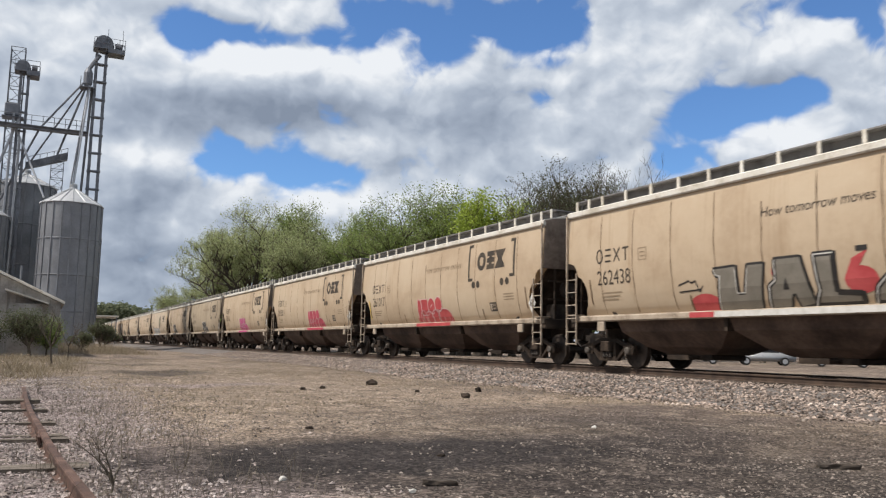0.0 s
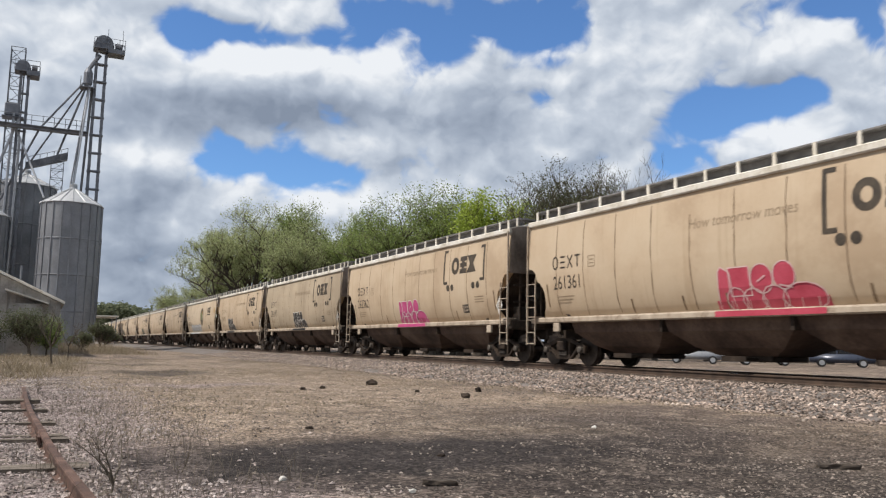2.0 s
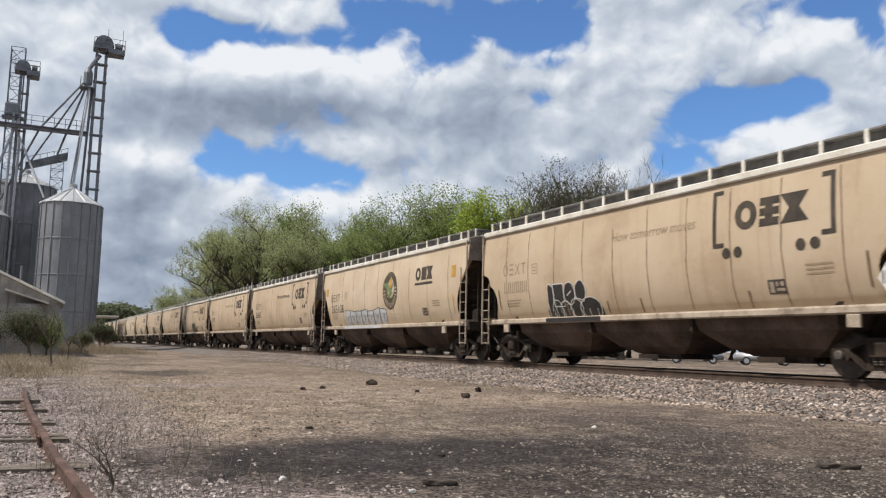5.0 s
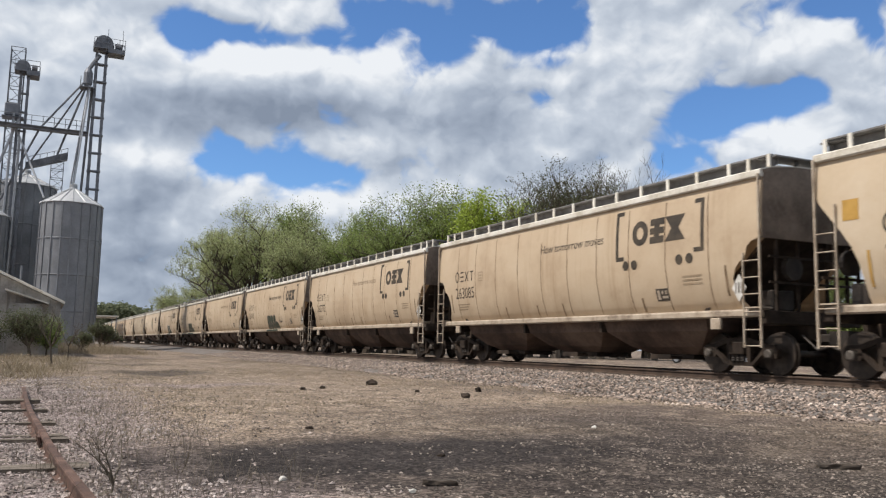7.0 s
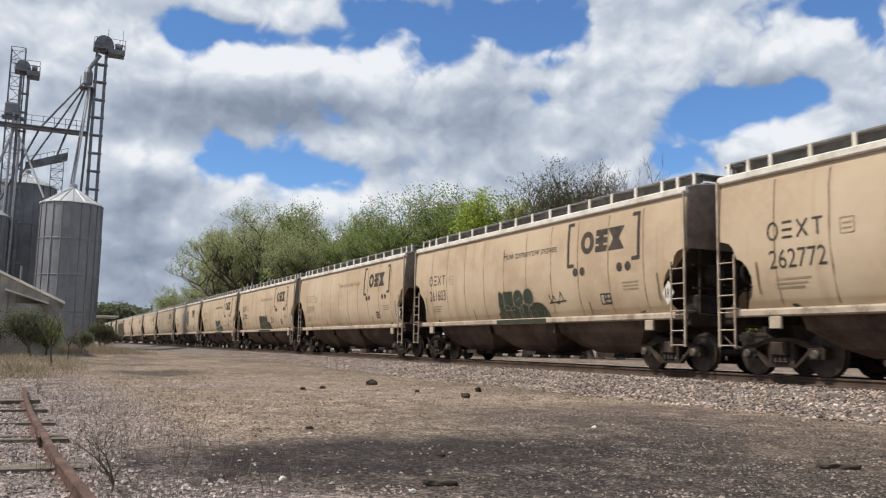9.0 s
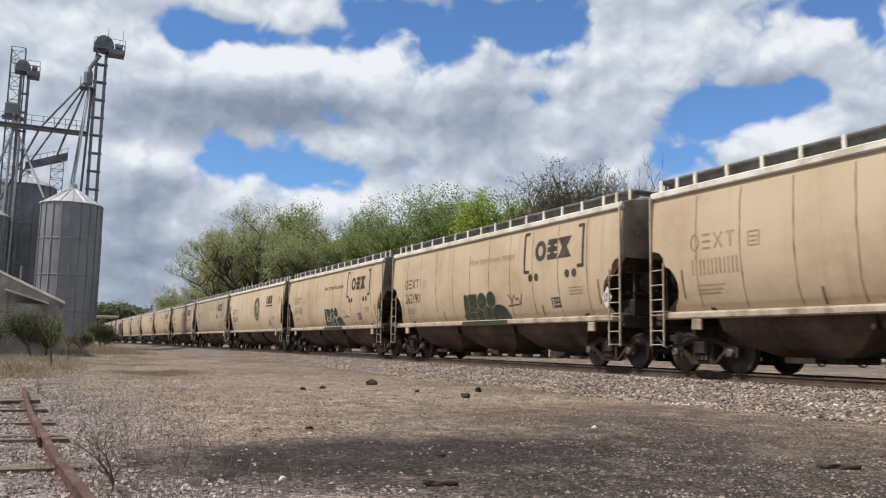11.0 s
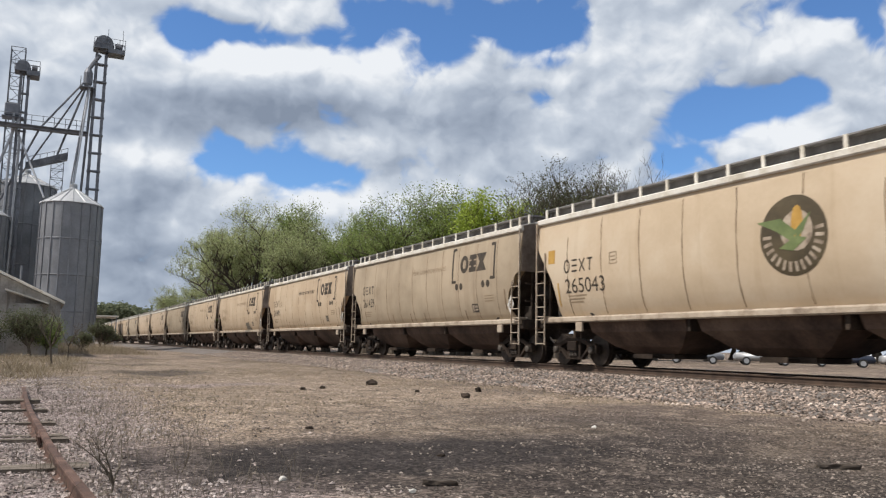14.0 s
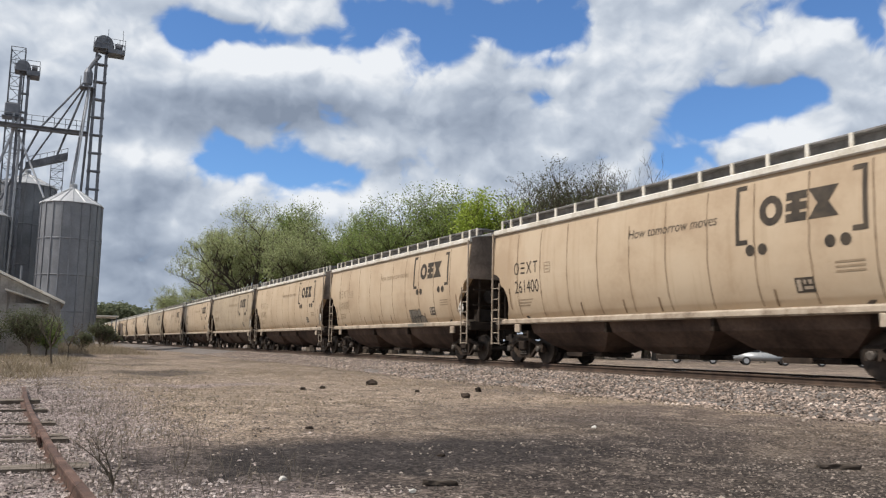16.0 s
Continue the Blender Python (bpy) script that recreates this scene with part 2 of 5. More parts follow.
SHED = material("dirty_white_shed_siding", [(.15, (.21, .195, .18)), (.5, (.37, .35, .325)), (.85, (.50, .48, .45))], .7, 10, .75, bump=.1, streak=((1.5, 1.5, .2), (.16, .12, .09), .52, .78, .6))
BARK = material("grey_brown_bark", [(.2, (.05, .04, .03)), (.8, (.14, .115, .09))], 3, 20, .9, bump=.5, stretch=(3, 3, .6))


# ---- mesh helpers ----
def part(name, bm, mat, parent, label="", smooth=False):
    """Links a bmesh as one mesh object under a thing or a part."""
    me = bpy.data.meshes.new(name)
    bm.to_mesh(me)
    bm.free()
    if smooth:
        for f in me.polygons:
            f.use_smooth = True
    for one in (mat if isinstance(mat, (list, tuple)) else [mat]):
        me.materials.append(one)
    ob = new(name, me)
    ob.parent = parent
    return tagged(ob, label)


def again(src, parent, x=0, y=0, z=0, rz=0):
    """Another object on the same mesh."""
    ob = new(src.name.split(".")[0], src.data)
    ob.parent = parent
    ob.matrix_basis = pose(x, y, z, 0, 0, rz)
    if "label" in src:
        ob["label"] = src["label"]
    return ob


def empty(name, label, category, m=None, group="", kind=""):
    ob = new(name)
    ob.empty_display_size = 0.3
    if m is not None:
        ob.matrix_basis = m
    return tagged(ob, label, category, group, kind)


def box(bm, x0, x1, y0, y1, z0, z1, bevel=0.0, mat=0):
    vs = [bm.verts.new((x, y, z)) for z in (z0, z1) for y in (y0, y1) for x in (x0, x1)]
    fs = [bm.faces.new([vs[i] for i in q]) for q in ((0, 2, 3, 1), (4, 5, 7, 6), (0, 1, 5, 4), (2, 6, 7, 3), (0, 4, 6, 2), (1, 3, 7, 5))]
    for f in fs:
        f.material_index = mat
    if bevel:
        es = list({e for f in fs for e in f.edges})
        bmesh.ops.bevel(bm, geom=es, offset=bevel, segments=1, affect="EDGES", profile=.5)
    return vs


def rod(bm, a, b, r0, r1=None, seg=8, caps=True):
    a, b = Vector(a), Vector(b)
    r1 = r0 if r1 is None else r1
    q = (b - a).to_track_quat("Z", "Y")
    rings = []
    for p, r in ((a, r0), (b, r1)):
        rings.append([bm.verts.new(p + q @ Vector((r * math.cos(k * 2 * math.pi / seg), r * math.sin(k * 2 * math.pi / seg), 0))) for k in range(seg)])
    for k in range(seg):
        bm.faces.new((rings[0][k], rings[0][(k + 1) % seg], rings[1][(k + 1) % seg], rings[1][k]))
    if caps:
        bm.faces.new(rings[0][::-1])
        bm.faces.new(rings[1])


def lathe(bm, profile, axis="X", seg=24, at=(0, 0, 0)):
    """Rings of (along, radius) round an axis."""
    rings = []
    for s, r in profile:
        ring = []
        for k in range(seg):
            c, d = r * math.cos(k * 2 * math.pi / seg), r * math.sin(k * 2 * math.pi / seg)
            p = (s, c, d) if axis == "X" else (c, d, s)
            ring.append(bm.verts.new(Vector(p) + Vector(at)))
        rings.append(ring)
    for r0, r1 in zip(rings, rings[1:]):
        for k in range(seg):
            bm.faces.new((r0[k], r0[(k + 1) % seg], r1[(k + 1) % seg], r1[k]))
    bm.faces.new(rings[0][::-1])
    bm.faces.new(rings[-1])


def prism(bm, pts, a, b, axis="X"):
    """A polygon in the other two axes, drawn out from a to b."""
    def at(p, s):
        return (s, p[0], p[1]) if axis == "X" else (p[0], s, p[1]) if axis == "Y" else (p[0], p[1], s)
    v0 = [bm.verts.new(at(p, a)) for p in pts]
    v1 = [bm.verts.new(at(p, b)) for p in pts]
    n = len(pts)
    bm.faces.new(v0[::-1])
    bm.faces.new(v1)
    for i in range(n):
        bm.faces.new((v0[i], v0[(i + 1) % n], v1[(i + 1) % n], v1[i]))


def tidy(bm):
    bmesh.ops.recalc_face_normals(bm, faces=bm.faces)
    return bm


def lerp_table(table, x):
    if x <= table[0][0]:
        return table[0][1]
    for (a, va), (b, vb) in zip(table, table[1:]):
        if x <= b:
            return va + (vb - va) * (x - a) / (b - a)
    return table[-1][1]


# ---- covered hopper car: y along the car, z from the rail top, the seen side at -x ----
BULGE = [(1.38, 1.27), (1.6, 1.385), (1.9, 1.478), (2.3, 1.543), (2.7, 1.57), (3.1, 1.575), (3.5, 1.562), (3.9, 1.532), (4.30, 1.485)]
CUT_ROUND = [(1.38, .55), (1.55, .66), (1.7, .80), (1.9, .88), (2.1, .88), (2.3, .80), (2.45, .66), (2.52, .50), (2.6, .47), (2.75, .43), (2.86, .32), (2.92, .12), (2.94, 0), (4.3, 0)]
CUT_SWEPT = [(1.38, .98), (1.6, .98), (1.9, .96), (2.2, .90), (2.5, .78), (2.8, .58), (3.1, .34), (3.4, .10), (3.62, 0), (4.3, 0)]


def width_at(z):
    return lerp_table(BULGE, z)


def side_sheet(half, cut, side):
    bm = bmesh.new()
    zs = sorted({round(z, 3) for z, _ in BULGE} | {round(z, 3) for z, _ in cut})
    cols = 28
    grid = []
    for z in zs:
        end = half - lerp_table(cut, z)
        grid.append([bm.verts.new((side * width_at(z), end * (2 * k / cols - 1), z)) for k in range(cols + 1)])
    for r0, r1 in zip(grid, grid[1:]):
        for k in range(cols):
            bm.faces.new((r0[k], r0[k + 1], r1[k + 1], r1[k]) if side > 0 else (r0[k + 1], r0[k], r1[k], r1[k + 1]))
    bmesh.ops.solidify(bm, geom=bm.faces[:], thickness=.012)
    for e in bm.edges:
        if len(e.link_faces) == 2 and e.calc_face_angle(0) > .6:
            e.smooth = False
    return bm


def decal(polys, lift=.006):
    """Flat shapes given as (s, z) outlines, s to the right as one faces the side, wrapped on its bulge."""
    bm = bmesh.new()
    for poly in polys:
        bm.faces.new([bm.verts.new((0, -s, z)) for s, z in poly])
    return wrap(bm, lift)


def wrap(bm, lift=.006):
    if not bm.verts:
        return bm
    lo, hi = min(v.co.z for v in bm.verts), max(v.co.z for v in bm.verts)
    for z, _ in BULGE:
        if lo < z < hi:
            bmesh.ops.bisect_plane(bm, geom=bm.verts[:] + bm.edges[:] + bm.faces[:], plane_co=(0, 0, z), plane_no=(0, 0, 1))
    for v in bm.verts:
        v.co.x = -(width_at(v.co.z) + lift)
    for f in bm.faces:
        f.normal_update()
        if f.normal.x > 0:
            f.normal_flip()
    return bm


def disc(s, z, rs, rz=None, n=18, a0=0.0):
    rz = rz or rs
    return [(s + rs * math.cos(a0 + 2 * math.pi * k / n), z + rz * math.sin(a0 + 2 * math.pi * k / n)) for k in range(n)]


def quad(s0, z0, s1, z1, lean=0.0):
    return [(s0, z0), (s1, z0), (s1 + lean, z1), (s0 + lean, z1)]


def stroke(points, w):
    """Quads along a line of (s, z) points."""
    out = []
    for (s0, z0), (s1, z1) in zip(points, points[1:]):
        d = math.hypot(s1 - s0, z1 - z0) or 1
        nx, nz = -(z1 - z0) / d * w / 2, (s1 - s0) / d * w / 2
        out.append([(s0 - nx, z0 - nz), (s1 - nx, z1 - nz), (s1 + nx, z1 + nz), (s0 + nx, z0 + nz)])
    return out


def lettering(name, words, s, z, size, mat, parent, wide=1.0, label="", slant=0.0):
    cu = bpy.data.curves.new(name, "FONT")
    cu.body, cu.size, cu.resolution_u, cu.shear = words, size, 3, slant
    tmp = new(name, cu)
    me = bpy.data.meshes.new_from_object(tmp.evaluated_get(bpy.context.evaluated_depsgraph_get()))
    bpy.data.objects.remove(tmp)
    bm = bmesh.new()
    bm.from_mesh(me)
    bpy.data.meshes.remove(me)
    for v in bm.verts:
        v.co = (0, -(s + v.co.x * wide), z + v.co.y)
    bmesh.ops.dissolve_limit(bm, angle_limit=.01, verts=bm.verts[:], edges=bm.edges[:])
    return part(name, wrap(bm), mat, parent, label)


def wheelset_mesh():
    bm = bmesh.new()
    tread = [(-.07, .16), (-.065, .40), (-.06, .455), (.03, .457), (.035, .482), (.065, .482), (.07, .40), (.03, .36), (.02, .17), (.06, .12)]
    lathe(bm, [(-.02 - .72 + s, r) for s, r in tread], "X", 28)
    lathe(bm, [(.02 + .72 - s, r) for s, r in reversed(tread)], "X", 28)
    rod(bm, (-1.06, 0, 0), (1.06, 0, 0), .085, seg=12)
    return tidy(bm)


# cast side frame, as members: jaw over the bearing, sloping arm, column, top and bottom chords (mirrored where off centre)
FRAME_MEMBERS = [[(.66, .52), (.72, .36), (.78, .36), (.78, .56), (1.0, .56), (1.0, .36), (1.07, .36), (1.10, .56), (1.02, .65), (.72, .66)],
                 [(.30, .70), (.72, .56), (.74, .66), (.34, .80)], [(.30, .18), (.38, .18), (.76, .50), (.70, .56)], [(.24, .24), (.34, .24), (.34, .74), (.24, .74)],
                 [(0, .70), (.36, .70), (.36, .80), (-.36, .80), (-.36, .70)], [(0, .18), (.36, .18), (.34, .27), (-.34, .27), (-.36, .18)]]


def truck(parent, y):
    """Two-axle truck: side frames, bolster, springs, wheelsets."""
    bm = bmesh.new()
    box(bm, -1.16, 1.16, -.22, .22, .42, .72, .03)
    t = part("truck", bm, UNDER, parent, "grimy cast steel two-axle truck")
    t.location = (0, y, 0)
    for sx in (-1, 1):
        bm = bmesh.new()
        for line in FRAME_MEMBERS:
            prism(bm, line, sx * .94, sx * 1.06)
            if line[0][0]:
                prism(bm, [(-y, z) for y, z in line], sx * .941, sx * 1.061)
        f = part("side_frame", tidy(bm), UNDER, t)
        bm = bmesh.new()
        for dy in (-.13, 0, .13):
            for k in range(5):
                lathe(bm, [(.27 + k * .05, .05), (.285 + k * .05, .062), (.305 + k * .05, .062), (.32 + k * .05, .05)], "Z", 8, (sx * 1.06, dy, 0))
        part("spring_nest", bm, STEEL_DARK, t)
        for sy in (-.89, .89):
            bm = bmesh.new()
            lathe(bm, [(sx * 1.02, .10), (sx * 1.13, .10), (sx * 1.15, .07)] if sx > 0 else [(-1.15, .07), (-1.13, .10), (-1.02, .10)], "X", 14, (0, sy, .457))
            part("bearing_cap", tidy(bm), TRUCK_CAP, t, "worn grey bearing end cap")
    ws = part("wheelset", wheelset_mesh(), WHEEL, t, "worn steel wheelset")
    ws.location = (0, -.89, .457)
    ws2 = again(ws, t, 0, .89, .457)
    return t


TRUCK_CAP = material("worn_grey_cap", [(.2, (.06, .05, .042)), (.8, (.15, .13, .11))], 4, 40, .6, .3, bump=.1)


def ladder(parent, y, dirn, top_z, paint):
    """Side ladder: two stiles, rungs. dirn: towards the middle of the car."""
    bm = bmesh.new()
    box(bm, -1.63, -1.585, min(y, y + dirn * .045), max(y, y + dirn * .045), .58, 4.30)
    y2 = y + dirn * .47
    box(bm, -1.63, -1.595, min(y2, y2 + dirn * .032), max(y2, y2 + dirn * .032), .58, top_z)
    box(bm, -1.60, -1.40, min(y, y + dirn * .04), max(y, y + dirn * .04), 4.18, 4.24)
    box(bm, -1.60, -1.30, min(y, y2), max(y, y2), 1.42, 1.45)
    lad = part("ladder", bm, paint, parent, "cream-painted steel side ladder")
    bm = bmesh.new()
    rod(bm, (-1.615, 0, 0), (-1.615, dirn * .50, 0), .016, seg=6)
    first = part("rung", bm, paint, lad)
    first.location = (0, y, .62)
    z = .62
    for step in (.34, .38, .38, .36, .36, .36):
        z += step
        if z < top_z + .02:
            again(first, lad, 0, y, z)
    return lad


def hopper_car(name, half, swept, body):
    """An empty with all the parts of one covered hopper car; lettering and spray paint come after."""
    cut = CUT_SWEPT if swept else CUT_ROUND
    car = empty(name, "tan covered hopper rail car on a grain train", "rail car", None, "cars of the grain train")
    paint = body
    for side in (-1, 1):
        part("side_sheet", side_sheet(half, cut, side), paint, car, "curved tan side sheet with rust streaks", True)
    # roof with a white fascia along each eave
    bm = bmesh.new()
    line = [(-1.55, 4.24), (-1.57, 4.27), (-1.57, 4.39), (-1.52, 4.42), (-1.2, 4.50), (-.4, 4.58), (.4, 4.58), (1.2, 4.50), (1.52, 4.42), (1.57, 4.39), (1.57, 4.27), (1.55, 4.24)]
    prism(bm, line, -half, half, "Y")
    part("roof", tidy(bm), ROOF_WHITE, car, "chalky white roof with a rolled eave")
    bm = bmesh.new()
    box(bm, -.36, .36, -half + .6, half - .6, 4.565, 4.74, .03)
    part("hatch_cover", bm, BOARD, car, "long dark trough hatch cover")
    # running boards on posts
    for side in (-1, 1):
        bm = bmesh.new()
        x = side * 1.02
        box(bm, x - .22, x + .22, -half + .02, half - .02, 4.74, 4.775)
        box(bm, x - side * .02 - .01, x - side * .02 + .01, -half + .02, half - .02, 4.56, 4.74)
        part("running_board", bm, BOARD, car, "dark grating running board")
    bm = bmesh.new()
    box(bm, -.02, .02, -.045, .045, 0, .30)
    post = None
    ys = [-half + .04, -half + .62] + [-half + 1.2 + k * 1.03 for k in range(int((2 * half - 2.2) / 1.03) + 1)] + [half - .62, half - .04]
    for y in ys:
        if post is None:
            post = part("board_post", bm, ROOF_WHITE, car, "white running board post")
            post.location = (-1.25, y, 4.47)
        else:
            again(post, car, -1.25, y, 4.47)
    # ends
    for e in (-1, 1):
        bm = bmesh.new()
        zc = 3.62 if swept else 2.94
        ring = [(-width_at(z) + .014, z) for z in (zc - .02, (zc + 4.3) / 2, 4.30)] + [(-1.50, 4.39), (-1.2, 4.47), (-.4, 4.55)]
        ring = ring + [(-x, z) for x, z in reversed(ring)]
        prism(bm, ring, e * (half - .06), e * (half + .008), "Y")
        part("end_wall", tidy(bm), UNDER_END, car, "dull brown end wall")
        # slope sheet, near black to stand for shade inside the cut-out
        bm = bmesh.new()
        prism(bm, [(e * (half - .03), zc), (e * 6.0, 1.36), (e * 5.9, 1.40), (e * (half - .1), zc + .04)], -1.33, 1.33, "X")
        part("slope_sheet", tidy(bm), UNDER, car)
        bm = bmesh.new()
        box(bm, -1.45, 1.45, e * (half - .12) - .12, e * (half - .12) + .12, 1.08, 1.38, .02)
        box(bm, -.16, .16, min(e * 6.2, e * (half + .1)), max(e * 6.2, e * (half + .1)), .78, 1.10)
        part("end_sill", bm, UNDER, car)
        bm = bmesh.new()
        box(bm, -1.2, 1.2, min(e * (half - .4), e * (half + .12)), max(e * (half - .4), e * (half + .12)), 4.70, 4.735)
        for x in (-1.1, -.4, .4, 1.1):
            box(bm, x - .02, x + .02, e * (half - .05) - .03, e * (half - .05) + .03, 4.44, 4.70)
        part("end_platform", bm, BOARD, car, "dark grating crossover platform")
        bm = bmesh.new()
        gap = .66
        box(bm, -.09, .09, min(e * half, e * (half + gap - .16)), max(e * half, e * (half + gap - .16)), .72, .90, .02)
        prism(bm, [(-.16, e * (half + gap - .22)), (.16, e * (half + gap - .22)), (.20, e * (half + gap)), (.05, e * (half + gap + .02)), (-.1, e * (half + gap - .06)), (-.2, e * (half + gap + .05))], .66, .96, "Z")
        part("coupler", tidy(bm), STEEL_DARK, car, "dark steel knuckle coupler")
        bm = bmesh.new()
        for x in (-1.1, -.45, .45, 1.1):
            box(bm, x - .03, x + .03, e * (half - .06) - .03, e * (half - .06) + .03, 1.36, zc)
        for z in (1.95, 2.5):
            box(bm, -1.4, 1.4, e * (half + .02) - .02, e * (half + .02) + .02, z, z + .05)
        part("end_frame", bm, UNDER, car)
        bm = bmesh.new()
        box(bm, -1.0, -.3, e * (half - .5) - .22, e * (half - .5) + .22, 1.38, 1.85, .04)
        rod(bm, (-.65, e * (half - .1), 2.3), (-.65, e * (half + .03), 2.3), .26, seg=16)
        part("brake_gear", bm, STEEL_DARK, car, "dark brake cylinder and hand wheel")
        bm = bmesh.new()
        rod(bm, (-.5, e * (half + .05), .86), (-.45, e * (half + .4), .55), .025, seg=6)
        rod(bm, (-.45, e * (half + .4), .55), (-.42, e * (half + .62), .62), .025, seg=6)
        part("air_hose", bm, STEEL_DARK, car)
        ladder(car, e * (half - .01) if e > 0 else -(half - .01), -e, 2.62 if not swept else 3.35, POST_PAINT)
        # jacking pad under the sill
        bm = bmesh.new()
        box(bm, -1.50, -1.42, e * 6.45 - .15, e * 6.45 + .15, .98, 1.235, .012)
        part("jacking_pad", bm, POST_PAINT, car)
        truck(car, e * (half - 1.22))
    # sills
    for side in (-1, 1):
        bm = bmesh.new()
        x = side * 1.45
        prism(bm, [(x - side * .16, 1.40), (x + side * .03, 1.41), (x + side * .05, 1.37), (x + side * .05, 1.27), (x + side * .02, 1.24), (x - side * .16, 1.24)], -(half - .1), half - .1, "Y")
        part("side_sill", tidy(bm), POST_PAINT, car, "cream side sill with chipped paint")
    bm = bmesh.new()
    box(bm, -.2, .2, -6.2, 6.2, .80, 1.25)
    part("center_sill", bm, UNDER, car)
    # three hopper bays with gates
    bay, gate = None, None
    step = 4.0 if not swept else 4.3
    for k in (-1, 0, 1):
        if bay is None:
            bm = bmesh.new()
            rings = []
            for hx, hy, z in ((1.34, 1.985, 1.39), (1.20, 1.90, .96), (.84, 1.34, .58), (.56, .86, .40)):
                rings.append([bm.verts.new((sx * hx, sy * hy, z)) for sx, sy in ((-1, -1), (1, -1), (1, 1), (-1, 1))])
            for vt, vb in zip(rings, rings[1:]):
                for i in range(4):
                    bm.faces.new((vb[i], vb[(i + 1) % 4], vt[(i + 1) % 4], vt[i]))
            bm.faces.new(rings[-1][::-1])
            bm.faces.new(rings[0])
            bay = part("hopper_bay", tidy(bm), HOPPER, car, "dusty tapered hopper bay with shade in its brown")
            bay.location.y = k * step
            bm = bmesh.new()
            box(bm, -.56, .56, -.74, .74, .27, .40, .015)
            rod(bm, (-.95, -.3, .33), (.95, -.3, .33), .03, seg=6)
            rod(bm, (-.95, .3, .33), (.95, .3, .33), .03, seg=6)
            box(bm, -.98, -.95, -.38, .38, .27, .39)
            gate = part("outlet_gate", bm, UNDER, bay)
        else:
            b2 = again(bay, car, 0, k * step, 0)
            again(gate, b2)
        if k < 1:
            bm = bmesh.new()
            box(bm, -1.36, 1.36, (k + .5) * step - .05, (k + .5) * step + .05, .95, 1.38)
            part("cross_bearer", bm, UNDER, car)
    # welds down the side
    seams = [-6.35, -4.98, -3.55, -2.1, -.72, .68, 2.1, 3.5, 4.9, 6.35]
    if swept:
        seams = [-6.9, -5.3, -3.7, -2.1, -.4, 1.4, 3.2, 5.0, 6.9]
    rng = random.Random(int(half * 100))
    for s in seams:
        top = 4.12 if rng.random() < .7 else 3.7
        line = [(s + rng.uniform(-.018, .018), 1.46 + (top - 1.46) * k / 7) for k in range(8)]
        polys = []
        for k, ((s0, z0), (s1, z1)) in enumerate(zip(line, line[1:])):
            w0, w1 = (.006 + .014 * abs(math.sin(1.7 * k + s)) for k in (k, k + 1))
            polys.append([(s0 - w0, z0), (s0 + w0, z0), (s1 + w1, z1), (s1 - w1, z1)])
        part("weld_seam", decal(polys, .004), SEAM, car)
    for s in (-6.85, -3.0, -1.1, .3, 3.9, 6.85) if not swept else (-7.4, 7.3):
        lo, hi = (1.72, 2.40) if abs(s) > 6 else (1.45, 1.80)
        part("stiffener", decal([quad(s - .03, lo, s + .03, hi)], .012), SEAM if not swept else OCHRE, car)
    return car


# end sheets: a darker brown than the tan sides, with near-black streaks
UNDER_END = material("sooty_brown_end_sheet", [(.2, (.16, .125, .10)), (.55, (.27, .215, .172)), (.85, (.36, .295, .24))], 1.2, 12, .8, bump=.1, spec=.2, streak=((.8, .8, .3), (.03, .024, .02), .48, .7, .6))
POST_PAINT = material("chipped_cream_paint", [(.2, (.22, .17, .125)), (.45, (.40, .325, .245)), (.85, (.53, .45, .355))], 2.5, 20, .6, bump=.08)


def railroad_mark(car, swept):
    """The owner's mark: three plain blocks between brackets, with dots."""
    ink = LETTER
    if swept:
        base = [(3.88, .50), (4.46, .46), (4.98, .52)]
        z0, h = 3.12, .52
        part("mark_underline", decal([quad(3.82, 2.93, 5.52, 3.03)]), ink, car)
    else:
        base = [(3.66, .60), (4.33, .52), (4.92, .66)]
        z0, h = 3.14, .62
        for s, d, a, b in ((3.03, 1, 2.80, 4.10), (6.17, -1, 2.80, 4.05)):
            part("mark_bracket", decal([quad(s - .055, a, s + .055, b), quad(min(s, s + d * .28), a - .005, max(s, s + d * .28), a + .10), quad(min(s, s + d * .26), b - .10, max(s, s + d * .26), b + .005)]), ink, car)
        for s in (3.37, 3.71, 5.38, 5.73):
            part("mark_dot", decal([disc(s, 2.66, .125)]), ink, car)
    (s1, w1), (s2, w2), (s3, w3) = base
    t = .17
    # three plain heavy shapes: a ring, a slotted block, an hourglass
    outer = disc(s1 + w1 / 2, z0 + h / 2, w1 * .52, h * .52, 16)
    inner = disc(s1 + w1 / 2, z0 + h / 2, w1 * .22, h * .26, 16)
    part("mark_block", decal([[outer[k], outer[(k + 1) % 16], inner[(k + 1) % 16], inner[k]] for k in range(16)]), ink, car)
    part("mark_block", decal([quad(s2, z0, s2 + w2, z0 + t, .01), quad(s2 + .01, z0 + h / 2 - .08, s2 + w2 + .01, z0 + h / 2 + .08, .01), quad(s2 + .02, z0 + h - t, s2 + w2 + .02, z0 + h, .01), quad(s2 + w2 * .3, z0 + t, s2 + w2 * .7, z0 + h - t, .01)]), ink, car)
    c = s3 + w3 / 2
    part("mark_block", decal([[(s3 - .02, z0), (s3 + w3 + .02, z0), (c + .13, z0 + h / 2), (c - .13, z0 + h / 2)], [(c - .13, z0 + h / 2), (c + .13, z0 + h / 2), (s3 + w3 + .02, z0 + h), (s3 - .02, z0 + h)]]), ink, car)


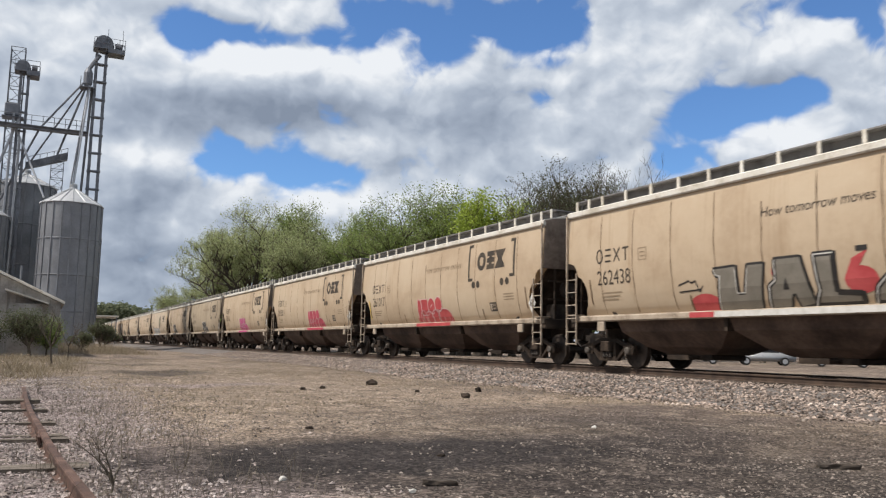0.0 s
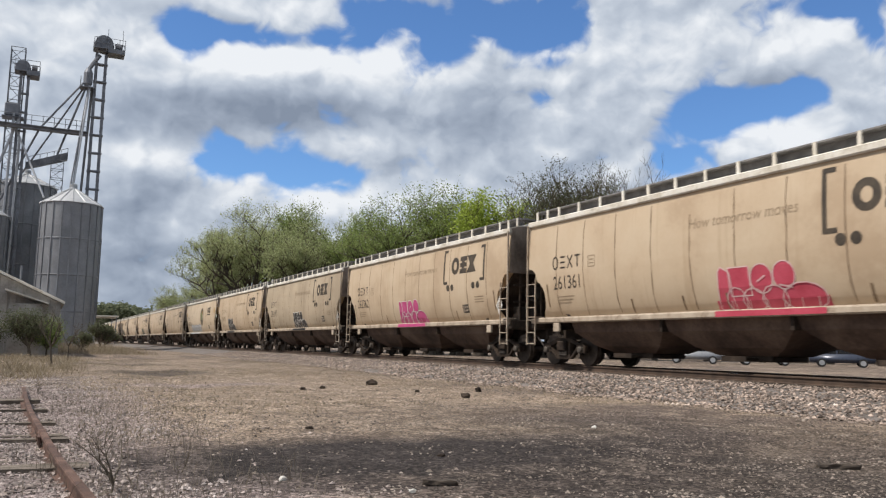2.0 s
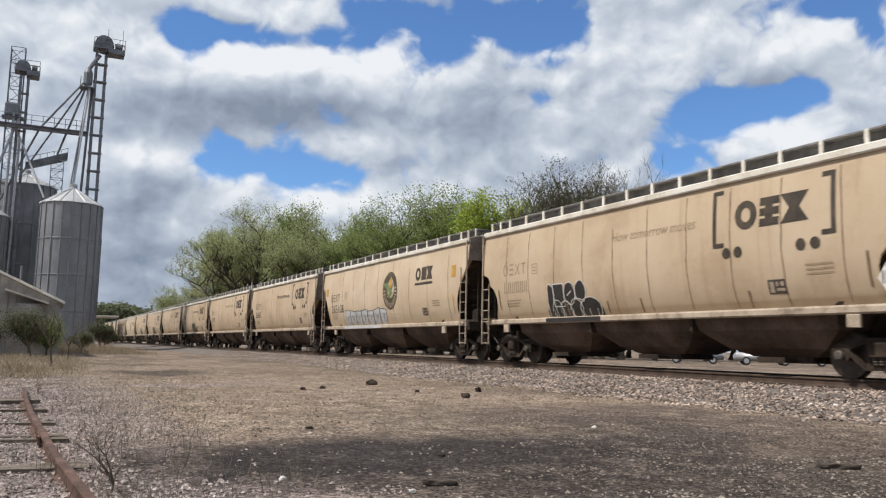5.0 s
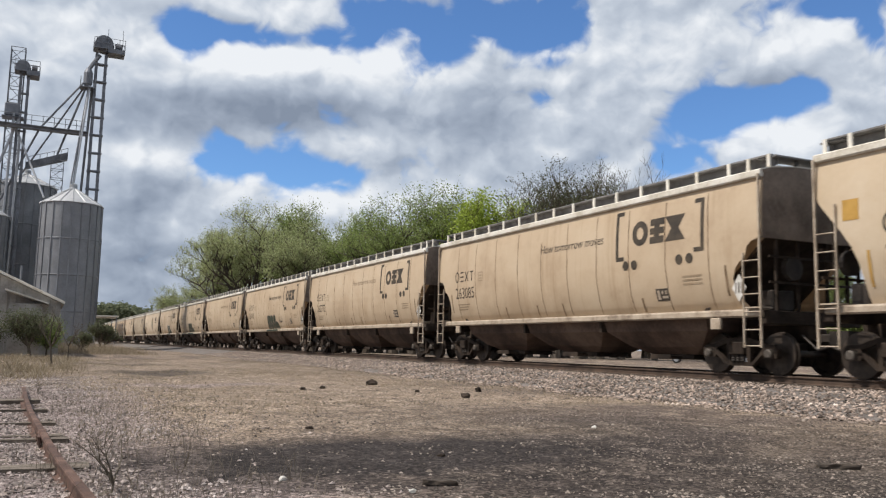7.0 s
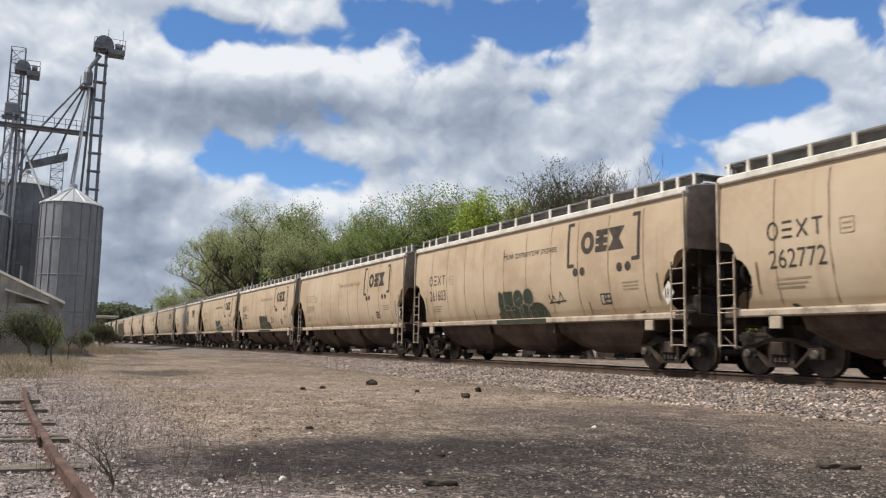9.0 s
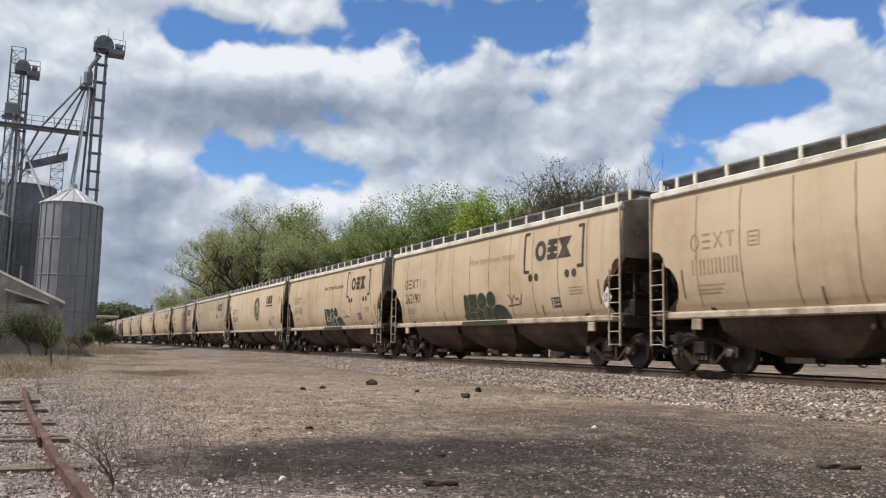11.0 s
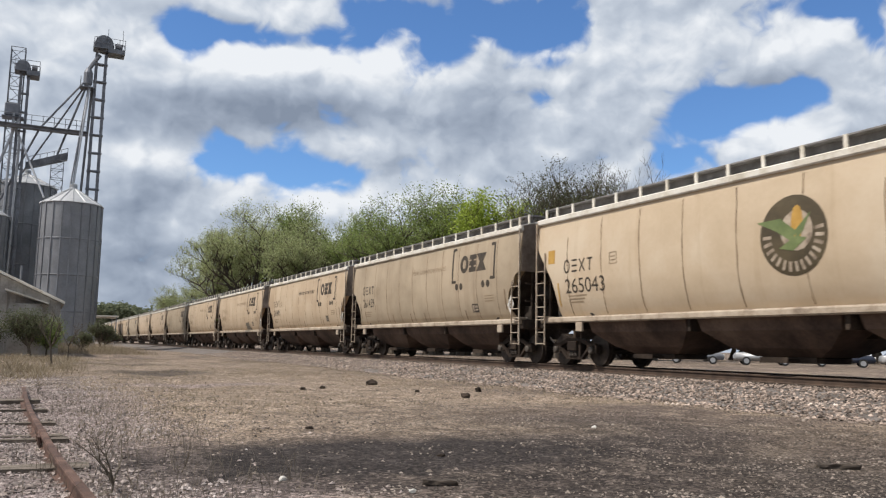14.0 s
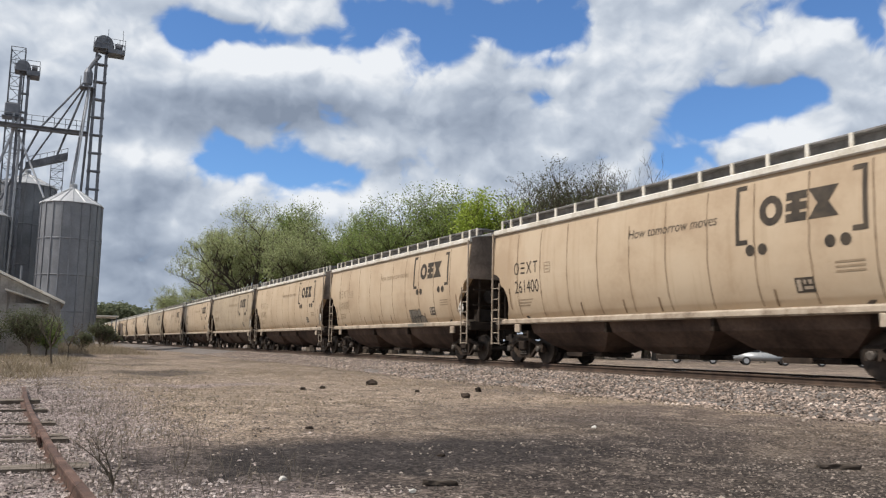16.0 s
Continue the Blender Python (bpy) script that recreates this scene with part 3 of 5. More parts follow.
def small_markings(car, swept, number, slogan, ink, size=.36):
    d = -.55 if swept else 0
    up = -.14 if swept else 0
    # reporting mark as bars above the number
    z0, h, w = 2.82 + up, .36, .25
    for k in range(4):
        s = -6.50 + d + k * .37
        c = s + w / 2
        if k == 0:
            lines = stroke(disc(c, z0 + h / 2, w / 2, h / 2, 14) + [(c + w / 2, z0 + h / 2)], .05)
        elif k == 1:
            lines = [quad(s, z0 + h * q, s + w, z0 + h * q + .05) for q in (0, .43, .87)]
        elif k == 2:
            lines = stroke([(s, z0), (s + w, z0 + h)], .05) + stroke([(s, z0 + h), (s + w, z0)], .05)
        else:
            lines = [quad(s, z0 + h - .05, s + w, z0 + h), quad(c - .025, z0, c + .025, z0 + h - .05)]
        part("mark_figure", decal_stack(lines, .006), ink if number else LETTER_FADED, car)
    box_s, box_z = -4.75 + d * .3, 2.78
    part("stencil_box", decal_stack(stroke([(box_s, box_z), (box_s + .3, box_z), (box_s + .3, box_z + .3), (box_s, box_z + .3), (box_s, box_z)], .025) + [quad(box_s + .05, box_z + q, box_s + .25, box_z + q + .03) for q in (.08, .18)], .006), LETTER_FADED, car)
    if number:
        lettering("car_number", number, -6.52 + d, 2.22 + up, .60 if swept else .56, ink, car, 1.08 if swept else .86, "black painted car number")
    else:
        for k in range(6):
            s = -6.5 + d + k * .25
            part("mark_bar", decal([quad(s, 2.24, s + .055, 2.60), quad(s + .12, 2.24, s + .175, 2.60)]), LETTER_FADED, car)
    if slogan and not swept:
        lettering("slogan", "How tomorrow moves", -.75, 3.34, size, slogan, car, .93, "dark painted slogan", .18)
    for k in range(3):
        part("data_bar", decal([quad(-6.4 + d, 1.98 - k * .09, -5.5 + d - .1 * k, 2.02 - k * .09)]), LETTER_FADED, car)
    for k in range(3):
        part("data_bar", decal([quad(5.45, 2.22 - k * .09, 6.1, 2.26 - k * .09)]), LETTER_FADED, car)
    plate = part("data_plate", decal([quad(4.45, 1.70, 4.92, 2.0)], .007), LETTER, car, "dark data plate with pale bars")
    part("plate_bar", decal([quad(4.50, 1.73, 4.60, 1.96), quad(4.66, 1.76, 4.87, 1.82), quad(4.66, 1.86, 4.72, 1.95), quad(4.78, 1.86, 4.86, 1.95)], .010), POST_PAINT, plate)
    if not swept:
        bm = bmesh.new()
        prism(bm, [(-7.22, 1.58), (-7.42, 1.88), (-7.22, 2.18), (-7.02, 1.88)], -1.53, -1.51)
        sign = part("placard", tidy(bm), WHITE, car, "white diamond placard")
        sign.location.y = 0
        bm = bmesh.new()
        for y0, y1 in ((-7.32, -7.29), (-7.24, -7.20), (-7.15, -7.12)):
            box(bm, -1.536, -1.531, y0, y1, 1.76, 2.0)
        part("placard_bar", bm, LETTER, sign)
    else:
        part("ochre_patch", decal([quad(7.2, 3.05, 7.55, 3.5)]), OCHRE, car)
        part("ochre_patch", decal([quad(-7.9, 3.0, -7.55, 3.4)]), OCHRE, car)


def sill_paint(car, s0, s1, mat):
    """Spray carried on over the face of the side sill."""
    bm = bmesh.new()
    box(bm, -1.506, -1.500, -s1, -s0, 1.262, 1.385)
    part("sill_paint", bm, mat, car)


def spray_pieces(car, polys, lift, ink, label):
    """The first shape of a tag, with the others as parts of it, each a hair above the last."""
    tag = part("spray_tag", decal([polys[0]], lift), SPRAY[ink], car, label)
    for i, poly in enumerate(polys[1:]):
        part("tag_letter", decal([poly], lift + (i + 1) * .00012), SPRAY[ink], tag)
    return tag


def spray_letters(car, s, w, h, fill, line, rng, base=1.42):
    """A bubble tag in two rows: tall rounded shapes over a row of domes, outlined; reads as no word."""
    top = [[(s, base), (s + .16 * w, base), (s + .15 * w, base + .85 * h), (s + .06 * w, base + h), (s + .03 * w, base + .9 * h)],
           quad(s + .14 * w, base + .3 * h, s + .35 * w, base + .96 * h, -.01), disc(s + .46 * w, base + .66 * h, .105 * w, .33 * h, 16), disc(s + .67 * w, base + .70 * h, .10 * w, .31 * h, 16)]
    low = [disc(s + .19 * w, base + .20 * h, .10 * w, .30 * h, 12), disc(s + .36 * w, base + .18 * h, .11 * w, .28 * h, 12), disc(s + .56 * w, base + .20 * h, .12 * w, .30 * h, 12), disc(s + .82 * w, base + .20 * h, .19 * w, .32 * h, 14),
           quad(s - .03 * w, base - .02, s + 1.02 * w, base + .22 * h)]
    cut = [[(p, max(z, base - .02)) for p, z in poly] for poly in top + low]
    tag = spray_pieces(car, cut, .008, fill, fill + " spray-painted bubble tag")
    lines = []
    for poly in cut[:-1]:
        lines += stroke(poly + poly[:1], .026)
    for f in (.12, .30, .47, .62, .78, .92):
        lines += stroke([(s + f * w, base), (s + (f + .015) * w, base + .2 * h)], .022)
    lines += stroke([(s + .42 * w, base + .6 * h), (s + .50 * w, base + .72 * h)], .03) + stroke([(s + .62 * w, base + .5 * h), (s + .74 * w, base + .42 * h)], .03)
    part("tag_outline", decal_stack(lines, .0135), SPRAY[line], tag)
    sill_paint(car, s - .05, s + 1.02 * w, SPRAY[fill])


def angular_tag(car, s, w, rng):
    """Pale angular letters with thin dark edges; reads as no word."""
    fills, lines, n = [], [], 7
    for k in range(n):
        a, b = s + w * k / n, s + w * (k + .94) / n
        t0, t1 = 2.05 + .12 * rng.random(), 2.05 + .16 * rng.random()
        poly = [(a, 1.43), (b - .1, 1.43), (b + .06, t1), (a + .05, t0)]
        fills.append(poly)
        lines += stroke(poly[1:] + poly[:1], .022)
        m = (a + b) / 2
        lines += stroke([(m - .15, t0 - .12), (m, 1.62), (m + .16, t0 - .2), (m + .05, 1.75)], .022)
    tag = spray_pieces(car, fills, .008, "silver", "silver spray-painted angular tag")
    part("tag_outline", decal_stack(lines, .0125), SPRAY["black"], tag)
    sill_paint(car, s, s + w * .9, SPRAY["silver"])


def decal_stack(polys, lift):
    """Overlapping shapes, each a hair above the last."""
    whole = bmesh.new()
    for i, poly in enumerate(polys):
        one = decal([poly], lift + i * .00012)
        tmp = bpy.data.meshes.new("tmp")
        one.to_mesh(tmp)
        one.free()
        whole.from_mesh(tmp)
        bpy.data.meshes.remove(tmp)
    return whole


def scrawl(car, s, z, w, h, ink, rng):
    pts = [(s + w * k / 7, z + h * (rng.random() - .5)) for k in range(8)]
    part("spray_scrawl", decal_stack(stroke(pts, .035) + stroke([(s, z - h * .4), (s + w * .9, z - h * .3)], .03), .008), SPRAY[ink], car)


def blocky_tag(car, rng):
    """Grey block shapes with black shadow and pale edges, red behind."""
    z = 1.43
    red = [disc(-2.55, z + .12, .5, .26), quad(-3.0, z - .02, -1.9, z + .2), disc(-.25, z + .72, .28, .2), disc(1.55, z + .45, .36, .26), [(1.2, z + .5), (1.55, z + .72), (1.75, z + 1.0), (1.4, z + .86)], disc(2.75, z + .3, .4, .32)]
    spray_pieces(car, [[(p, max(q, z - .02)) for p, q in one] for one in red], .007, "red", "red spray-painted shape behind grey letters")
    grey = [[(-2.15, z), (-.95, z), (-.72, z + .92), (-1.15, z + .92), (-1.32, z + .30), (-1.52, z + .30), (-1.5, z + .92), (-2.15, z + .90), (-2.12, z + .78), (-1.98, z + .74)],
            [(-.72, z), (-.2, z), (-.08, z + .26), (.02, z + .26), (.06, z), (.42, z + .05), (.22, z + .98), (-.42, z + .98), (-.45, z + .55), (-.62, z + .45)],
            [(.42, z), (1.5, z), (1.52, z + .2), (.98, z + .24), (1.0, z + 1.0), (.55, z + 1.0), (.6, z + .3)],
            [(1.75, z), (2.8, z), (2.7, z + .28), (2.45, z + .5), (2.1, z + .5), (1.85, z + .3)]]
    dark = [[(p + .07, q + .035) for p, q in one] for one in grey] + [[(p - .03, q + .05 if q > z + .1 else q) for p, q in one] for one in grey] + [quad(1.5, z + .98, 1.75, z + 1.08)]
    for one in grey:
        dark += stroke(one + one[:1], .11)
    spray_pieces(car, dark, .0095, "black", "black spray-painted letter shadow")
    tag = spray_pieces(car, grey, .0125, "grey", "grey block spray-painted letters")
    edge = []
    for one in grey:
        edge += stroke(one[-3:] + one[:1], .025)
    edge += stroke([(-1.52, z + .86), (-1.54, z + .34), (-1.30, z + .34), (-1.16, z + .86)], .02)
    part("tag_outline", decal_stack(edge, .0145), SPRAY["white"], tag)
    part("tag_gap", decal([[(-.28, z + .35), (-.12, z + .35), (-.18, z + .6)]], .015), SPRAY["black"], tag)
    scrawl(car, -3.35, 2.0, .8, .3, "black", rng)
    sill_paint(car, -3.0, -2.2, SPRAY["red"])
    sill_paint(car, -2.2, 2.6, SPRAY["white"])


def emblem(car):
    """Round grain emblem: dark ring with pale bars, a pale middle, green leaves and an ochre ear."""
    badge = part("emblem", decal([disc(.5, 2.87, .84, .83, 28)], .006), SPRAY["brown"], car, "round dark emblem with a green plant")
    badge.location.y = -.62
    part("emblem_moon", decal([disc(.60, 2.96, .40, .42, 16)], .009), POST_PAINT, badge)
    part("emblem_ear", decal([disc(.62, 3.12, .15, .36, 12)], .0115), OCHRE, badge)
    for poly in ([(-.42, 3.22), (.2, 3.24), (.6, 2.95), (.5, 2.72), (.1, 2.98)], [(.95, 3.3), (.78, 2.95), (.6, 2.75), (.56, 2.95)], [(.15, 2.62), (.6, 2.85), (.85, 2.78), (.5, 2.55)]):
        part("emblem_leaf", decal([poly], .0135), SPRAY["leaf"], badge)
    for k in range(15):
        a = math.pi * (1.0 + 1.05 * k / 14)
        c, d = math.cos(a), math.sin(a)
        part("emblem_bar", decal(stroke([(.5 + .55 * c, 2.87 + .54 * d), (.5 + .76 * c, 2.87 + .75 * d)], .07), .010), POST_PAINT, badge)


# near end of each car at the start, along the line: end, swept, paint, number, tag
GREY_CARS = (3, 13, 17, 20)


# ---- ground ----
def ground_material():
    m = bpy.data.materials.new("dry_dirt_and_cinders")
    m.use_nodes = True
    nt = m.node_tree
    bsdf = nt.nodes["Principled BSDF"]
    tc = nt.nodes.new("ShaderNodeTexCoord")
    vec = tc.outputs["Object"]
    sep = nt.nodes.new("ShaderNodeSeparateXYZ")
    nt.links.new(vec, sep.inputs[0])
    x, y = sep.outputs[0], sep.outputs[1]
    fine = noise_tex(nt, vec, 55, 6, .8)
    mid = noise_tex(nt, vec, 2.2, 6, .62, .3)
    wide = noise_tex(nt, vec, .35, 4, .55, .4)
    rough = noise_tex(nt, vec, 21, 8, .82)
    fine = calc(nt, "ADD", calc(nt, "MULTIPLY", fine, .45), calc(nt, "MULTIPLY", rough, .55))
    dirt = ramp(nt, calc(nt, "ADD", calc(nt, "MULTIPLY", fine, .65), calc(nt, "MULTIPLY", mid, .35)), [(.36, (.046, .036, .028)), (.5, (.135, .107, .081)), (.64, (.285, .235, .185))])
    straw = ramp(nt, calc(nt, "ADD", calc(nt, "MULTIPLY", fine, .55), calc(nt, "MULTIPLY", mid, .45)), [(.36, (.10, .076, .052)), (.5, (.265, .21, .143)), (.64, (.49, .41, .30))])
    dark_tone = ramp(nt, calc(nt, "ADD", calc(nt, "MULTIPLY", fine, .7), calc(nt, "MULTIPLY", mid, .3)), [(.38, (.018, .015, .013)), (.52, (.048, .041, .035)), (.68, (.125, .108, .094))])

    def spot(cx, cy, rx, ry, ragged=.9):
        dx = calc(nt, "MULTIPLY", calc(nt, "SUBTRACT", x, cx), 1 / rx)
        dy = calc(nt, "MULTIPLY", calc(nt, "SUBTRACT", y, cy), 1 / ry)
        r = calc(nt, "SQRT", calc(nt, "ADD", calc(nt, "MULTIPLY", dx, dx), calc(nt, "MULTIPLY", dy, dy)))
        r = calc(nt, "ADD", r, calc(nt, "MULTIPLY", calc(nt, "SUBTRACT", mid, .5), ragged))
        return calc(nt, "SUBTRACT", 1.0, calc(nt, "MULTIPLY", calc(nt, "SUBTRACT", r, .60), 1.35, clamp=True))
    grit = ramp(nt, calc(nt, "ADD", calc(nt, "MULTIPLY", fine, .75), calc(nt, "MULTIPLY", mid, .25)), [(.36, (.10, .078, .066)), (.5, (.26, .215, .19)), (.64, (.46, .40, .37))])
    band = nt.nodes.new("ShaderNodeMapRange")
    plug(nt, band.inputs[0], wide)
    band.inputs[1].default_value, band.inputs[2].default_value = .42, .60
    col = mix_rgb(nt, band.outputs[0], dirt, straw)
    for cx, cy, rx, ry in ((3.2, 15.0, 2.6, 6.0), (1.6, 10.6, 1.2, 3.4), (3.6, 11.5, 2.2, 2.4), (5.2, 27.0, 4.5, 14.0), (6.8, 17.0, 1.8, 6.0)):
        col = mix_rgb(nt, calc(nt, "MULTIPLY", spot(cx, cy, rx, ry), .9), col, straw)
    for cx, cy, rx, ry in ((-.4, 8.0, 1.7, 5.5), (-.1, 13.5, 1.4, 4.5), (.3, 4.5, 1.6, 2.0)):
        col = mix_rgb(nt, calc(nt, "MULTIPLY", spot(cx, cy, rx, ry), .8), col, grit)
    # ragged ellipses mixed towards the darkest ground tone
    for cx, cy, rx, ry, k in ((2.9, 6.6, 2.7, 1.45, 1.0), (7.0, 5.5, 2.6, 4.2, .55), (5.2, 9.0, 2.2, 3.4, .35), (3.2, 26.5, 1.5, 2.2, .8), (2.9, 35.0, 2.2, 1.6, .55), (4.6, 4.2, 2.4, 1.6, .75)):
        col = mix_rgb(nt, calc(nt, "MULTIPLY", spot(cx, cy, rx, ry), k), col, dark_tone)
    col = mix_rgb(nt, calc(nt, "MULTIPLY", spot(3.3, 19.2, 1.9, .55), .7), col, grit)
    cell = node(nt, "ShaderNodeTexVoronoi", Scale=38.0)
    nt.links.new(vec, cell.inputs["Vector"])
    chip = nt.nodes.new("ShaderNodeSeparateColor")
    nt.links.new(cell.outputs["Color"], chip.inputs[0])
    hsv = nt.nodes.new("ShaderNodeHueSaturation")
    hsv.inputs["Saturation"].default_value = .95
    plug(nt, hsv.inputs["Value"], calc(nt, "ADD", calc(nt, "MULTIPLY", calc(nt, "POWER", chip.outputs[0], 1.8), 1.5), .38))
    nt.links.new(mix_rgb(nt, 1.0, col, (.85, .82, .88), "MULTIPLY"), hsv.inputs["Color"])
    col = hsv.outputs[0]
    nt.links.new(col, bsdf.inputs["Base Color"])
    bsdf.inputs["Roughness"].default_value = .95
    bsdf.inputs["Specular IOR Level"].default_value = .15
    bp = node(nt, "ShaderNodeBump", Strength=.7, Distance=.03)
    plug(nt, bp.inputs["Height"], calc(nt, "ADD", calc(nt, "MULTIPLY", fine, .6), mid))
    nt.links.new(bp.outputs[0], bsdf.inputs["Normal"])
    return m


DIRT = ground_material()
STONE = material("grey_pink_ballast_stone", [(.1, (.145, .110, .088)), (.4, (.28, .222, .182)), (.65, (.385, .31, .26)), (.9, (.53, .46, .40))], 1.1, 30, .85, bump=.2, mottled=.3)


def island_tint(mat, lo=.55, hi=1.35):
    """Each loose piece of a joined heap gets its own value."""
    nt = mat.node_tree
    geo = nt.nodes.new("ShaderNodeNewGeometry")
    bsdf = nt.nodes["Principled BSDF"]
    src = bsdf.inputs["Base Color"].links[0].from_socket
    hsv = nt.nodes.new("ShaderNodeHueSaturation")
    plug(nt, hsv.inputs["Value"], calc(nt, "ADD", calc(nt, "MULTIPLY", geo.outputs["Random Per Island"], hi - lo), lo))
    nt.links.new(src, hsv.inputs["Color"])
    nt.links.new(hsv.outputs[0], bsdf.inputs["Base Color"])
    return mat

STONE_PALE = material("pale_pinkish_stone", [(.1, (.17, .135, .12)), (.4, (.31, .26, .235)), (.65, (.42, .36, .335)), (.9, (.58, .53, .50))], 1.1, 30, .85, bump=.2, mottled=.3)


island_tint(STONE, .22, 1.6)


STONE_DULL = material("dull_brown_grey_stone", [(.1, (.07, .057, .047)), (.5, (.165, .137, .115)), (.9, (.33, .285, .245))], 1.1, 30, .9, bump=.2, mottled=.3)
island_tint(STONE_PALE, .4, 1.3)
island_tint(STONE_DULL, .3, 1.7)


def ground_z(x, y):
    r = math.hypot(x, y)
    z = .05 * noise.noise((x * .35, y * .35, 0)) + .025 * noise.noise((x * 1.3, y * 1.3, 5))
    z *= min(1, r / 5) * max(0.0, 1 - r / 160)
    if 1.0 < x < 4.5 and y > 10:
        z -= .05 * math.exp(-((x - 3.0) / .5) ** 2) * min(1, (y - 10) / 8)
    return z


def build_ground():
    xs = sorted({*np.arange(-6, 24.1, .4).round(2), *np.arange(-60, -6, 6.0), *np.arange(30, 140, 10.0), -2500, -1200, -600, -300, -150, 200, 300, 600, 1200, 2500})
    ys = sorted({*np.arange(2, 40.1, .4).round(2), *np.arange(-40, 2, 4.0), *np.arange(42, 120, 3.0), *np.arange(125, 400, 25.0), -2500, -1200, -500, -200, -90, 500, 800, 1500, 2500})
    verts = [(float(x), float(y), ground_z(x, y)) for y in ys for x in xs]
    w = len(xs)
    faces = [(j * w + i, j * w + i + 1, (j + 1) * w + i + 1, (j + 1) * w + i) for j in range(len(ys) - 1) for i in range(w - 1)]
    me = bpy.data.meshes.new("ground")
    me.from_pydata(verts, [], faces)
    me.materials.append(DIRT)
    for f in me.polygons:
        f.use_smooth = True
    tagged(new("ground", me), "dry dirt yard with straw, gravel and dark patches", "ground", "", "structure")


def stones(name, label, spots, mat, category="gravel"):
    """Angular stones, joined: spots are (x, y, z, size)."""
    rng = random.Random(len(spots))
    verts, faces = [], []
    for x, y, z, s in spots:
        b = len(verts)
        a0 = rng.random() * 6.28
        for k in range(4):
            a = a0 + k * 1.57 + rng.uniform(-.4, .4)
            verts.append((x + math.cos(a) * s * rng.uniform(.7, 1.2), y + math.sin(a) * s * rng.uniform(.7, 1.2), z + s * rng.uniform(-.1, .35)))
        verts.append((x + rng.uniform(-.4, .4) * s, y + rng.uniform(-.4, .4) * s, z + s * rng.uniform(.55, 1.0)))
        verts.append((x + rng.uniform(-.4, .4) * s, y + rng.uniform(-.4, .4) * s, z + s * rng.uniform(.35, .8)))
        verts.append((x, y, z - s * .6))
        faces += [(b, b + 1, b + 4), (b + 1, b + 2, b + 4), (b + 2, b + 5, b + 4), (b + 2, b + 3, b + 5), (b + 3, b, b + 5), (b, b + 4, b + 5),
                  (b + 1, b, b + 6), (b + 2, b + 1, b + 6), (b + 3, b + 2, b + 6), (b, b + 3, b + 6)]
    me = bpy.data.meshes.new(name)
    me.from_pydata(verts, [], faces)
    me.materials.append(mat)
    return tagged(new(name, me), label, category, "", "stuff")


BERM = [(10.2, -.06), (11.0, .04), (12.2, .13), (13.0, .24), (13.4, .27), (17.0, .27), (17.5, .20), (19.8, -.08)]


def berm_z(x):
    return lerp_table(BERM, x)


def build_ballast():
    rng = random.Random(11)
    bm = bmesh.new()
    ys = [-60 + 2.0 * k for k in range(80)] + [100 + 20 * k for k in range(40)]
    rows = []
    for y in ys:
        rows.append([bm.verts.new((x + (.35 * noise.noise((y * .3, x, 3)) if x < 11.5 else 0), y, z)) for x, z in BERM])
    for r0, r1 in zip(rows, rows[1:]):
        for k in range(len(BERM) - 1):
            bm.faces.new((r0[k], r0[k + 1], r1[k + 1], r1[k]))
    part("ballast_bed", bm, BALLAST, None, "grey crushed stone ballast bed", True)
    tagged(bpy.data.objects["ballast_bed"], "grey crushed stone ballast bed under the main line", "ballast", "", "structure")
    spots = []
    for _ in range(26000):
        y = 3 + 60 * rng.random() ** 1.7
        x = rng.uniform(10.0, 14.3)
        if x < 11.2 and rng.random() < .6 - .4 * (x - 10):
            continue
        spots.append((x, y, max(berm_z(x), ground_z(x, y)) + .005, rng.uniform(.022, .05)))
    stones("ballast_stones", "loose grey and pink crushed ballast stones", spots, STONE)
    spots = []
    for _ in range(16000):
        y = 3.6 + 20 * rng.random() ** 1.4
        x = rng.gauss(0, .8)
        if ((x - 2.6) / 1.9) ** 2 + ((y - 7.0) / 1.5) ** 2 < 1.1 and rng.random() < .9:
            continue
        spots.append((x, y, ground_z(x, y), rng.uniform(.008, .026)))
    stones("siding_gravel", "pale crushed stone round the old siding", spots, STONE_PALE)
    spots = []
    for _ in range(58000):
        y = 3.6 + 36 * rng.random() ** 1.9
        x = rng.uniform(-1, 11)
        if ((x - 2.6) / 2.1) ** 2 + ((y - 6.9) / 1.5) ** 2 < 1.0 and rng.random() < .7:
            continue
        spots.append((x, y, ground_z(x, y) - .004, rng.uniform(.006, .019) * (1.5 if rng.random() < .06 else 1)))
    stones("yard_gravel", "scattered small stones on the dirt yard", spots, STONE_DULL)


BALLAST = material("packed_ballast", [(.15, (.06, .052, .046)), (.5, (.14, .122, .11)), (.85, (.26, .235, .22))], 1.5, 22, .95, bump=.9, mottled=.65, bump_scale=14)
RAIL_LINE = [(-.07, 0), (.07, 0), (.07, .012), (.012, .03), (.010, .12), (.036, .13), (.036, .155), (.028, .168), (-.028, .168), (-.036, .155), (-.036, .13), (-.010, .12), (-.012, .03), (-.07, .012)]


